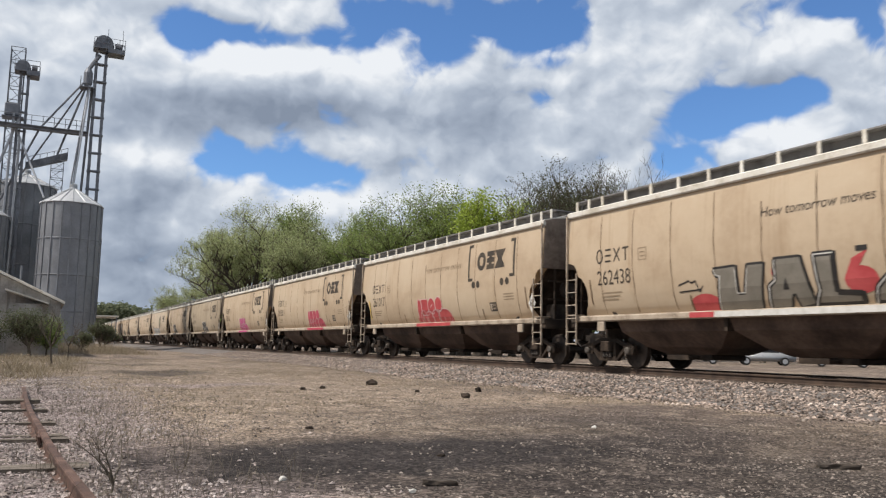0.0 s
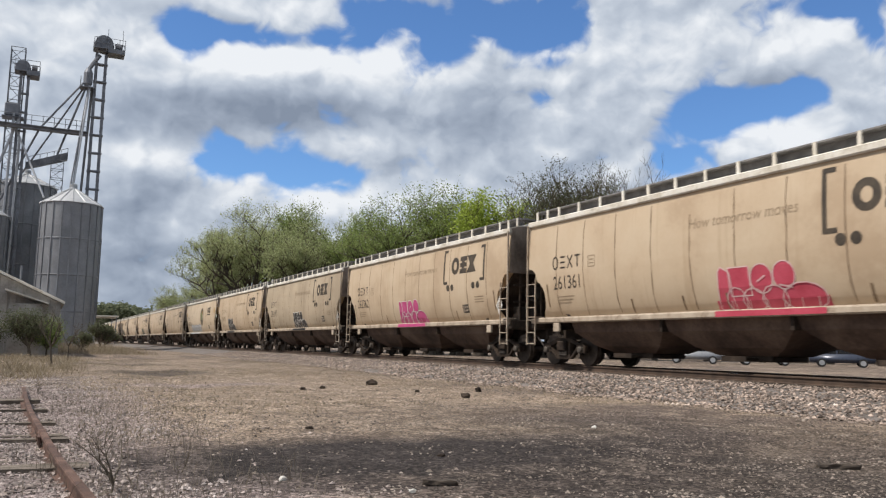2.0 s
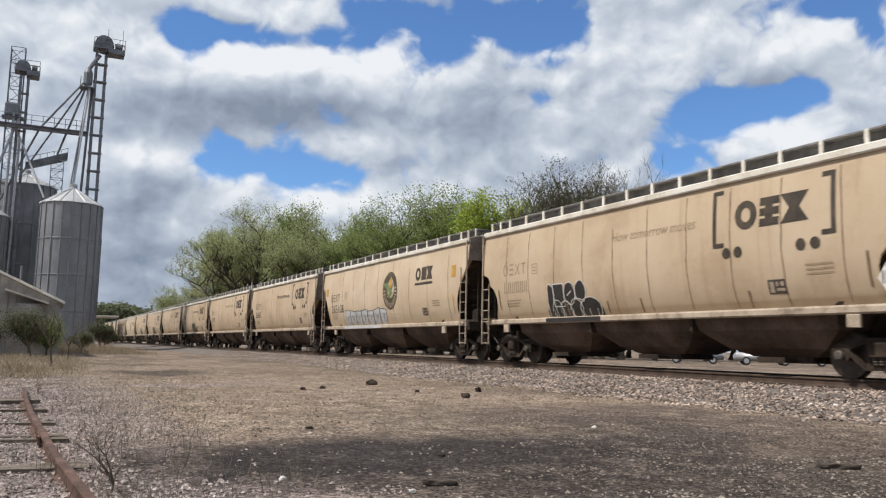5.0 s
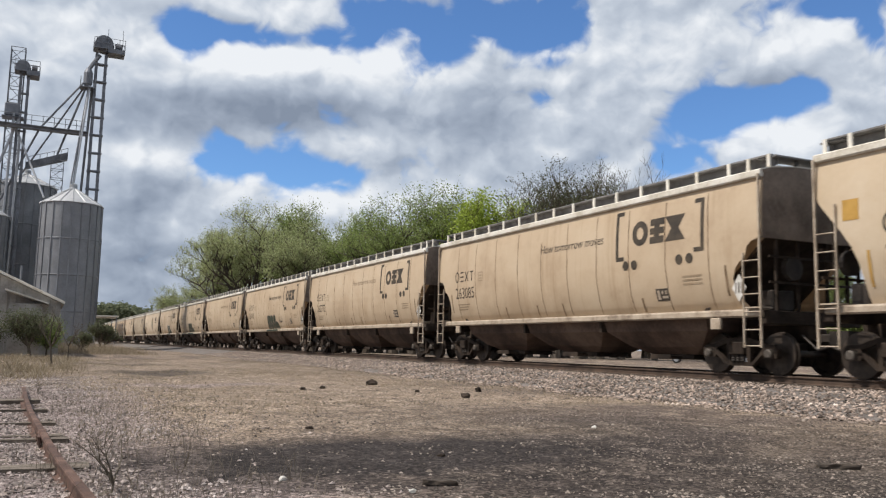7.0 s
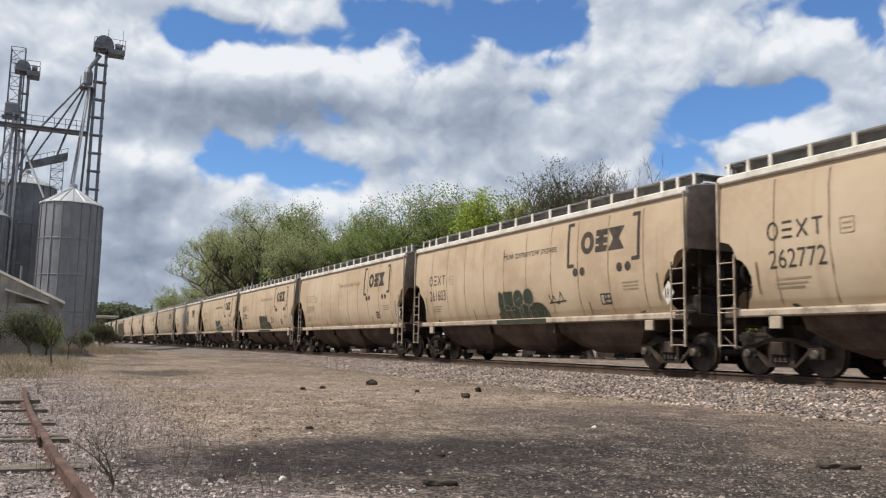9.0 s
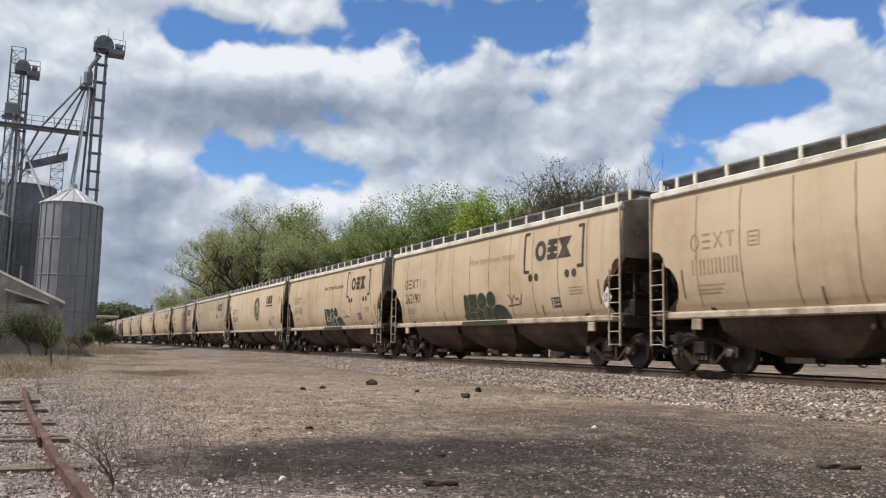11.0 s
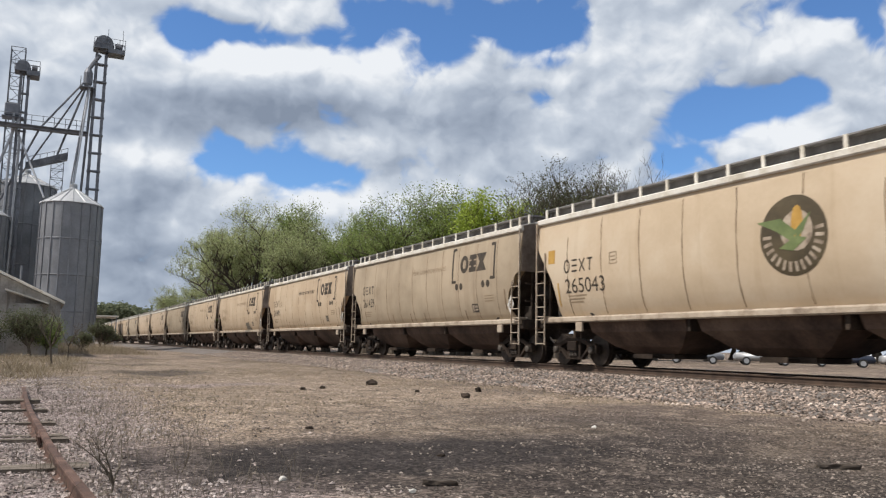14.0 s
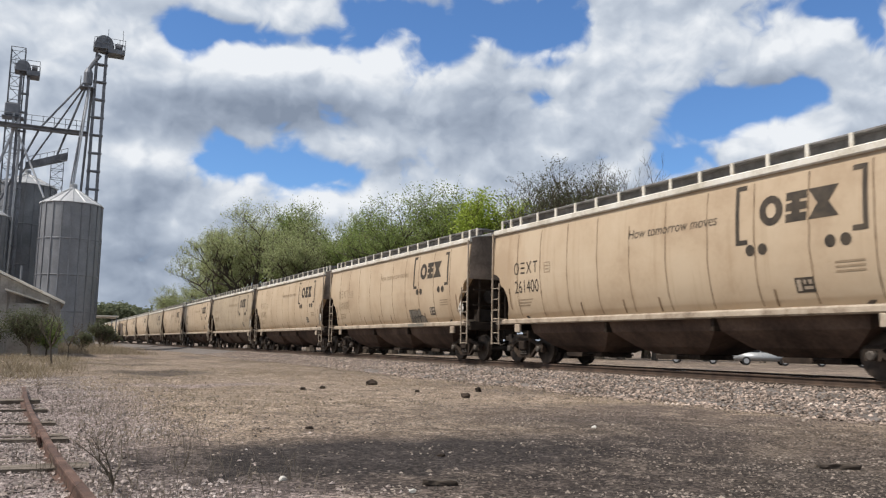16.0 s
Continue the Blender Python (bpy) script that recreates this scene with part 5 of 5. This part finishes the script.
def grow(seed, height, spread, low, levels=5, leaves=7000, leaf=.22, split=3, lean=.0, loose=.6):
    """Tapered trunk, limbs and twigs, with leaves about the twigs. Returns two (vertices, faces)."""
    rng = random.Random(seed)
    wood_v, wood_f, tips = [], [], []

    def tube(a, b, r0, r1, seg):
        q = (b - a).to_track_quat("Z", "Y")
        base = len(wood_v)
        for p, r in ((a, r0), (b, r1)):
            for k in range(seg):
                wood_v.append(tuple(p + q @ Vector((r * math.cos(6.283 * k / seg), r * math.sin(6.283 * k / seg), 0))))
        for k in range(seg):
            wood_f.append((base + k, base + (k + 1) % seg, base + seg + (k + 1) % seg, base + seg + k))

    def limb(p, way, length, r, level):
        steps = 3
        for k in range(steps):
            way = (way + Vector((rng.uniform(-.22, .22), rng.uniform(-.22, .22), rng.uniform(-.08, .18)))).normalized()
            q = p + way * length / steps
            tube(p, q, r * (1 - .22 * k), r * (1 - .22 * (k + 1)), 7 if level < 2 else 4 if level < 4 else 3)
            if level >= 1 and k < steps - 1 and level < levels and rng.random() < .75:
                side = Vector((rng.uniform(-1, 1), rng.uniform(-1, 1), rng.uniform(.0, .8))).normalized()
                limb(q, (way * .45 + side * spread).normalized(), length * rng.uniform(.5, .72), r * .45, level + 1)
            if level >= levels - 1:
                tips.append((q, length))
            p = q
        if level < levels:
            for _ in range(split if level else split + 2):
                side = Vector((rng.uniform(-1, 1), rng.uniform(-1, 1), rng.uniform(-.1, .7))).normalized()
                limb(p, (way * .6 + side * spread).normalized(), length * rng.uniform(.55, .8), r * .5, level + 1)

    limb(Vector((0, 0, -.1)), Vector((lean, 0, 1)), height * low, height * .016 + (.03 if height > 5 else 0), 0)
    top = max(v[2] for v in wood_v)
    k = height / top
    wood_v = [(x * k, y * k, z * k) for x, y, z in wood_v]
    lv, lf = [], []
    for _ in range(leaves):
        p, length = tips[rng.randrange(len(tips))]
        s = length * k * loose + leaf
        c = p * k + Vector([max(-1.5, min(1.5, rng.gauss(0, 1))) * s * q for q in (.5, .5, .42)])
        if c.z < .2:
            continue
        a = Vector((rng.uniform(-1, 1), rng.uniform(-1, 1), rng.uniform(-.7, .7))).normalized()
        b = a.cross(Vector((rng.uniform(-1, 1), rng.uniform(-1, 1), rng.uniform(-1, 1)))).normalized()
        z = leaf * rng.uniform(.6, 1.35)
        i = len(lv)
        lv += [tuple(c - a * z), tuple(c + b * z * .55), tuple(c + a * z), tuple(c - b * z * .55)]
        lf.append((i, i + 1, i + 2, i + 3))
    return (wood_v, wood_f), (lv, lf)


def tree(name, label, seed, height, leaf_mat, category="tree", **kw):
    t = empty(name, label, category, None, "trees behind the line" if category == "tree" else "")
    (wv, wf), (lv, lf) = grow(seed, height, **kw)
    for n, v, f, m in (("trunk", wv, wf, BARK), ("crown", lv, lf, leaf_mat)):
        if not f:
            continue
        me = bpy.data.meshes.new(n)
        me.from_pydata(v, [], f)
        me.materials.append(m)
        ob = new(n, me)
        ob.parent = t
        if n == "crown":
            tagged(ob, "", "", "", "stuff")
    return t


def polar(az, dist):
    return dist * math.sin(radians(az)), dist * math.cos(radians(az))


def build_trees():
    rng = random.Random(21)
    kinds = {
        "a": tree("broadleaf_tree", "large spreading tree with thin young green leaves", 4, 18, LEAF_PALE, spread=.85, low=.26, leaves=24000, leaf=.085, loose=.42),
        "b": tree("broadleaf_tree", "tall full tree in fresh green leaf", 9, 18, LEAF, spread=.75, low=.2, leaves=30000, leaf=.105, loose=.46),
        "y": tree("broadleaf_tree", "rounded tree in bright yellow-green leaf", 14, 15, LEAF_BRIGHT, spread=.85, low=.2, leaves=28000, leaf=.12, loose=.5),
        "d": tree("broadleaf_tree", "dark twiggy tree with sparse olive leaves", 27, 18, LEAF_DARK, spread=.62, low=.22, leaves=16000, leaf=.08, loose=.28, split=3),
        "n": tree("bare_tree", "bare twiggy tree not yet in leaf", 33, 18, LEAF_DARK, spread=.5, low=.26, leaves=300, leaf=.10, split=3),
        "s": tree("shrub", "low green shrub at the foot of the trees", 41, 6, LEAF, spread=1.0, low=.1, leaves=5500, leaf=.15, levels=4, split=4),
    }
    base = {"a": 18, "b": 18, "y": 15, "d": 18, "n": 18, "s": 6}
    rows = [("a", 7.4, 140, 9), ("a", 8.9, 130, 11.5), ("a", 8.1, 130, 9.5), ("a", 9.7, 126, 14), ("a", 10.7, 122, 17.2), ("a", 11.7, 130, 20.5), ("a", 12.8, 116, 20.6), ("a", 13.9, 126, 20.5), ("a", 15.0, 118, 21), ("b", 16.8, 112, 21.2), ("a", 15.9, 108, 18), ("b", 17.7, 116, 20.5),
            ("b", 18.9, 104, 18.5), ("b", 20.4, 98, 19.2), ("b", 22.4, 96, 20.3), ("b", 23.7, 94, 18.2), ("d", 25.1, 92, 15), ("y", 28.3, 88, 17.8), ("y", 27.0, 90, 14.6),
            ("y", 29.6, 90, 14.4), ("d", 31.6, 86, 16.8), ("d", 33.6, 84, 20.6), ("d", 35.2, 84, 20.4), ("n", 36.6, 84, 20.6), ("n", 38.0, 85, 20.6), ("d", 40.2, 86, 13), ("b", 43.5, 88, 11),
            ("d", 47, 86, 11), ("b", 51, 90, 12), ("d", 55, 92, 12), ("b", 60, 95, 13)]
    used = set()
    for kind, az, dist, h in rows:
        far = max(dist, 25 / math.sin(radians(az)))
        h, dist = h * far / dist, far
        x, y = polar(az, dist)
        m = pose(x, y, -.05, 0, 0, rng.uniform(0, 360))
        if kind in used:
            t = copy_thing(kinds[kind], m)
        else:
            t = kinds[kind]
            t.matrix_basis = m
            used.add(kind)
        f = h / base[kind]
        t.scale = (f * rng.uniform(.92, 1.08), f * rng.uniform(.92, 1.08), f)
    n = 0
    for k in range(30):
        az = 6.5 + k * 1.0
        x, y = polar(az + rng.uniform(-.3, .3), max(112 - k * .9, 24.5 / math.sin(radians(az - .3))) + rng.uniform(0, 5))
        m = pose(x, y, -.05, 0, 0, rng.uniform(0, 360))
        t = copy_thing(kinds["s"], m) if n else kinds["s"]
        t.matrix_basis = m
        n += 1
        f = rng.uniform(1.0, 1.75) if az > 13 else rng.uniform(.7, 1.1)
        t.scale = (f * 1.2, f * 1.2, f)
    for k in range(22):
        az = 36 + k * 1.25
        x, y = polar(az + rng.uniform(-.4, .4), 104 + rng.uniform(-4, 6))
        t = copy_thing(kinds["s"], pose(x, y, -.05, 0, 0, rng.uniform(0, 360)))
        f = rng.uniform(.8, 1.4)
        t.scale = (f * 1.3, f * 1.3, f)
    # scrub round the shed
    for x, y, h, w in ((-.55, 46.4, 2.3, 1.1), (-2.5, 46.5, 1.7, 1.0), (.15, 47.5, 2.0, .8)):
        t = tree("shrub", "dark green shrub beside the pale shed", int(50 + h * 10 + abs(x) * 7), h, LEAF_DARK if x < -.4 else LEAF, "shrub", spread=1.0, low=.1, leaves=7000, leaf=.05, levels=3, split=5, loose=1.3)
        t.matrix_basis = pose(x, y, -.03)
        t.scale = (w * .8, w * .8, 1)
    for x, y, h, seed in ((4.4, 74, 2.7, 91), (5.0, 80, 2.2, 92), (2.6, 70, 1.6, 93)):
        t = tree("shrub", "dark scrubby shrub below the grain bins", seed, h, LEAF_DARK, "shrub", spread=1.0, low=.1, leaves=3500, leaf=.06, levels=3, split=5)
        t.matrix_basis = pose(x, y, -.03)
    t = tree("sapling", "thin bare sapling in dry grass", 61, 2.1, TWIG, "sapling", spread=.55, low=.25, leaves=60, leaf=.03, levels=3, split=2)
    t.matrix_basis = pose(.27, 30.5, -.05)
    t = tree("sapling", "thin bare sapling in dry grass", 62, 1.8, TWIG, "sapling", spread=.5, low=.3, leaves=40, leaf=.03, levels=3, split=2)
    t.matrix_basis = pose(.9, 38.0, -.05)
    # far wood
    (wv, wf), (lv, lf) = grow(77, 13, .9, .2, 4, 1500, .5, 3)
    verts, faces = [], []
    for k in range(46):
        az = 1.6 + k * .16 + rng.uniform(-.1, .1)
        d = rng.uniform(290, 340)
        x, y = polar(az, d)
        f = .55 + .48 * max(0, math.sin((az - 1.2) / 5.6 * math.pi)) + rng.uniform(-.06, .06)
        ca, sa = math.cos(k * 2.1), math.sin(k * 2.1)
        b = len(verts)
        verts += [(x + (ca * p - sa * q) * f * 1.3, y + (sa * p + ca * q) * f, r * f) for p, q, r in lv]
        faces += [tuple(i + b for i in one) for one in lf]
    me = bpy.data.meshes.new("far_wood")
    me.from_pydata(verts, [], faces)
    me.materials.append(LEAF_FAR)
    tagged(new("far_wood", me), "far dull green wood at the end of the line", "woods", "", "stuff")


def blades(name, label, spots, mat, category="grass", wide=.006):
    """Joined blades: spots are (x, y, height, lean)."""
    rng = random.Random(len(spots) + 1)
    v, f = [], []
    for x, y, h, lean in spots:
        a = rng.random() * 6.283
        dx, dy = math.cos(a), math.sin(a)
        w = wide * rng.uniform(.6, 1.5)
        l1, l2 = lean * h * .35, lean * h
        b, z = len(v), ground_z(x, y) - .01
        c = rng.random() * 6.283
        ex, ey = math.cos(c), math.sin(c)
        v += [(x - dx * w, y - dy * w, z), (x + dx * w, y + dy * w, z), (x + ex * l1 + dx * w * .8, y + ey * l1 + dy * w * .8, z + h * .6), (x + ex * l1 - dx * w * .8, y + ey * l1 - dy * w * .8, z + h * .6), (x + ex * l2, y + ey * l2, z + h)]
        f += [(b, b + 1, b + 2, b + 3), (b + 3, b + 2, b + 4)]
    me = bpy.data.meshes.new(name)
    me.from_pydata(v, [], f)
    me.materials.append(mat)
    return tagged(new(name, me), label, category, "", "stuff")


def build_grass():
    rng = random.Random(8)
    tall = []
    for _ in range(190):
        cx, cy = rng.uniform(-1.6, 2.3), rng.uniform(21, 46)
        if noise.noise((cx * .6, cy * .22, 7)) < (cx - .9) * .35:
            continue
        top = rng.uniform(.06, .24) + .38 * max(0, noise.noise((cx * .8, cy * .35, 4)))
        for _ in range(36):
            tall.append((cx + rng.gauss(0, .26), cy + rng.gauss(0, .5), top * rng.uniform(.3, 1.3), rng.uniform(.3, 1.5)))
    for _ in range(260):
        cx, cy = rng.uniform(-1, 6.5), rng.uniform(56, 88)
        top = rng.uniform(.35, .95) * (1 - max(0, cx - 4.5) * .3)
        for _ in range(22):
            tall.append((cx + rng.gauss(0, .5), cy + rng.gauss(0, .8), top * rng.uniform(.3, 1.2), rng.uniform(.3, 1.3)))
    blades("tall_dry_grass", "tall dry straw-coloured grass by the old siding", tall, DRY, wide=.007)
    short = []
    for _ in range(2600):
        y = 8 + 36 * rng.random() ** 1.2
        cx = rng.uniform(.4, 10.2)
        if noise.noise((cx * .25, y * .18, 9)) < -.12 or (y < 12 and cx > 3.4):
            continue
        for _ in range(12):
            short.append((cx + rng.gauss(0, .16), y + rng.gauss(0, .2), rng.uniform(.02, .075), rng.uniform(.3, 1.6)))
    blades("short_dead_grass", "short dead straw lying over the yard", short, DRY, wide=.0035)
    weeds = []
    for _ in range(190):
        y = 4.6 + 9 * rng.random() ** 1.3
        cx = rng.gauss(.75, .55)
        for _ in range(9):
            weeds.append((cx + rng.gauss(0, .10), y + rng.gauss(0, .10), rng.uniform(.05, .22), rng.uniform(.1, .9)))
    blades("dead_weed_stems", "thin grey dead weed stems in the gravel", weeds, TWIG, "weeds", .0016)
    for i, (x, y, h) in enumerate(((.42, 5.55, .42), (.95, 6.3, .24), (1.6, 5.6, .20), (.55, 7.8, .26), (-.05, 15.5, .32), (.15, 6.6, .22))):
        t = tree("dead_weed", "dry branching dead weed in gravel", 70 + i, h, TWIG, "weed", spread=.5, low=.3, leaves=25, leaf=.008, levels=3, split=2)
        for ob in t.children:
            if ob.name.startswith("trunk"):
                ob.data.materials[0] = TWIG
        t.matrix_basis = pose(x, y, ground_z(x, y))


# ---- loose things on the yard ----
def lump(name, label, category, x, y, size, mat, seed, rz=0):
    bm = bmesh.new()
    bmesh.ops.create_icosphere(bm, subdivisions=2, radius=1)
    for v in bm.verts:
        d = 1 + .45 * noise.noise(v.co * 1.4 + Vector((seed, 0, 0))) + .15 * noise.noise(v.co * 4 + Vector((0, seed, 0)))
        v.co = Vector((v.co.x * size[0], v.co.y * size[1], v.co.z * size[2])) * d * .5
    ob = part(name, bm, mat, None)
    ob.matrix_basis = pose(x, y, ground_z(x, y) + size[2] * .28, 0, 0, rz)
    return tagged(ob, label, category)


def splinter(x, y, length, thick, rz, seed):
    bm = bmesh.new()
    box(bm, -length / 2, length / 2, -thick / 2, thick / 2, 0, thick * .8)
    bmesh.ops.subdivide_edges(bm, edges=bm.edges[:], cuts=4, use_grid_fill=True)
    for v in bm.verts:
        v.co += Vector((noise.noise(v.co * 20 + Vector((seed, 0, 0))) * thick * .5, noise.noise(v.co * 30) * thick * .3, noise.noise(v.co * 25 + Vector((0, seed, 0))) * thick * .3))
    ob = part("wood_splinter", bm, WOOD_DARK, None)
    ob.matrix_basis = pose(x, y, ground_z(x, y) + .005, 0, 0, rz)
    return tagged(ob, "dark broken piece of a wooden tie", "wood debris")


def build_debris():
    splinter(2.50, 5.18, .24, .038, -22, 1)
    splinter(6.12, 4.92, .36, .055, -26, 2)
    lump("clod", "dark broken lump of old asphalt", "debris", 7.05, 18.4, (.30, .2, .17), UNDER, 1, 20)
    lump("clod", "dark broken lump of old asphalt", "debris", 7.35, 14.15, (.26, .18, .13), UNDER, 2, 50)
    lump("clod", "small dark clod on the dirt", "debris", 8.3, 15.4, (.14, .12, .14), UNDER, 3)
    lump("clod", "small dark clod on the dirt", "debris", 5.4, 17.0, (.12, .10, .08), UNDER, 4)
    lump("clod", "small dark clod on the dirt", "debris", 4.8, 16.4, (.11, .08, .07), UNDER, 5)
    lump("clod", "small dark clod on the dirt", "debris", 6.9, 15.4, (.10, .09, .07), UNDER, 6)
    lump("clod", "small dark clod on the dirt", "debris", 2.7, 8.9, (.09, .06, .04), UNDER, 7)
    lump("clod", "small dark clod on the dirt", "debris", 3.1, 6.4, (.07, .05, .03), UNDER, 8)
    lump("pale_stone", "pale loose stone on the dirt", "stone", 1.55, 5.7, (.055, .045, .04), WHITE, 9)
    lump("pale_stone", "pale loose stone on the dirt", "stone", 2.2, 4.95, (.05, .04, .035), WHITE, 10)
    lump("pale_stone", "pale loose stone on the dirt", "stone", 6.0, 8.2, (.07, .05, .04), WHITE, 11)
    lump("pale_stone", "pale loose stone on the dirt", "stone", 13.2, 9.6, (.16, .12, .10), WHITE, 12)


def car_paint(name, rgb):
    return material(name, [(.2, tuple(c * .9 for c in rgb)), (.8, rgb)], 1, 10, .3, .2, bump=0, spec=.6)


GLASS = material("dark_car_glass", [(.2, (.012, .014, .017)), (.8, (.03, .034, .04))], 1, 5, .12, bump=0, spec=.8)
TYRE = material("black_tyre_rubber", [(.2, (.012, .012, .012)), (.8, (.03, .03, .03))], 3, 30, .85, bump=.1)


def parked_car(x, y, rz, paint, label):
    c = empty("parked_car", label, "car", pose(x, y, 0, 0, 0, rz), "parked cars")
    bm = bmesh.new()
    prism(bm, [(-2.25, .32), (2.2, .32), (2.28, .62), (2.1, .86), (1.05, .98), (-1.75, 1.0), (-2.2, .92), (-2.3, .6)], -.88, .88, "Y")
    bmesh.ops.bevel(bm, geom=bm.edges[:], offset=.06, segments=2, affect="EDGES")
    part("body", tidy(bm), paint, c, "", True)
    bm = bmesh.new()
    prism(bm, [(-1.9, .98), (1.1, .96), (.35, 1.42), (-1.35, 1.44)], -.74, .74, "Y")
    cab = part("cabin_glass", tidy(bm), GLASS, c, "dark car windows")
    bm = bmesh.new()
    prism(bm, [(-1.5, 1.40), (.45, 1.40), (.25, 1.47), (-1.25, 1.49)], -.76, .76, "Y")
    part("roof", tidy(bm), paint, c)
    for px in (-.35, -1.3):
        bm = bmesh.new()
        box(bm, px - .05, px + .05, -.755, .755, .98, 1.42)
        part("pillar", bm, paint, cab)
    for wx in (-1.42, 1.4):
        for wy in (-.86, .86):
            bm = bmesh.new()
            rod(bm, (wx, wy - .1, .32), (wx, wy + .1, .32), .32, seg=18)
            w = part("wheel", bm, TYRE, c)
            bm = bmesh.new()
            rod(bm, (wx, wy - .11, .32), (wx, wy + .11, .32), .2, seg=12)
            part("rim", bm, SPOUT, w)
    for wy in (-.62, .62):
        bm = bmesh.new()
        box(bm, 2.17, 2.27, wy - .16, wy + .16, .66, .80, .02)
        part("headlight", bm, WHITE, c)
    return c


def build_parked():
    parked_car(51.2, 47.6, -40, car_paint("pale_grey_car_paint", (.34, .35, .36)), "pale grey car parked beyond the train")
    parked_car(55.0, 43.6, -48, car_paint("dark_blue_car_paint", (.05, .06, .09)), "dark blue car parked beyond the train")
    parked_car(58.3, 40.0, -42, car_paint("white_car_paint", (.42, .42, .42)), "white car parked beyond the train")
    parked_car(47.6, 51.4, -45, car_paint("silver_car_paint", (.28, .29, .31)), "silver car parked beyond the train")


build_elevator()
build_shed()
build_trees()
build_grass()
build_debris()
build_parked()


motions()
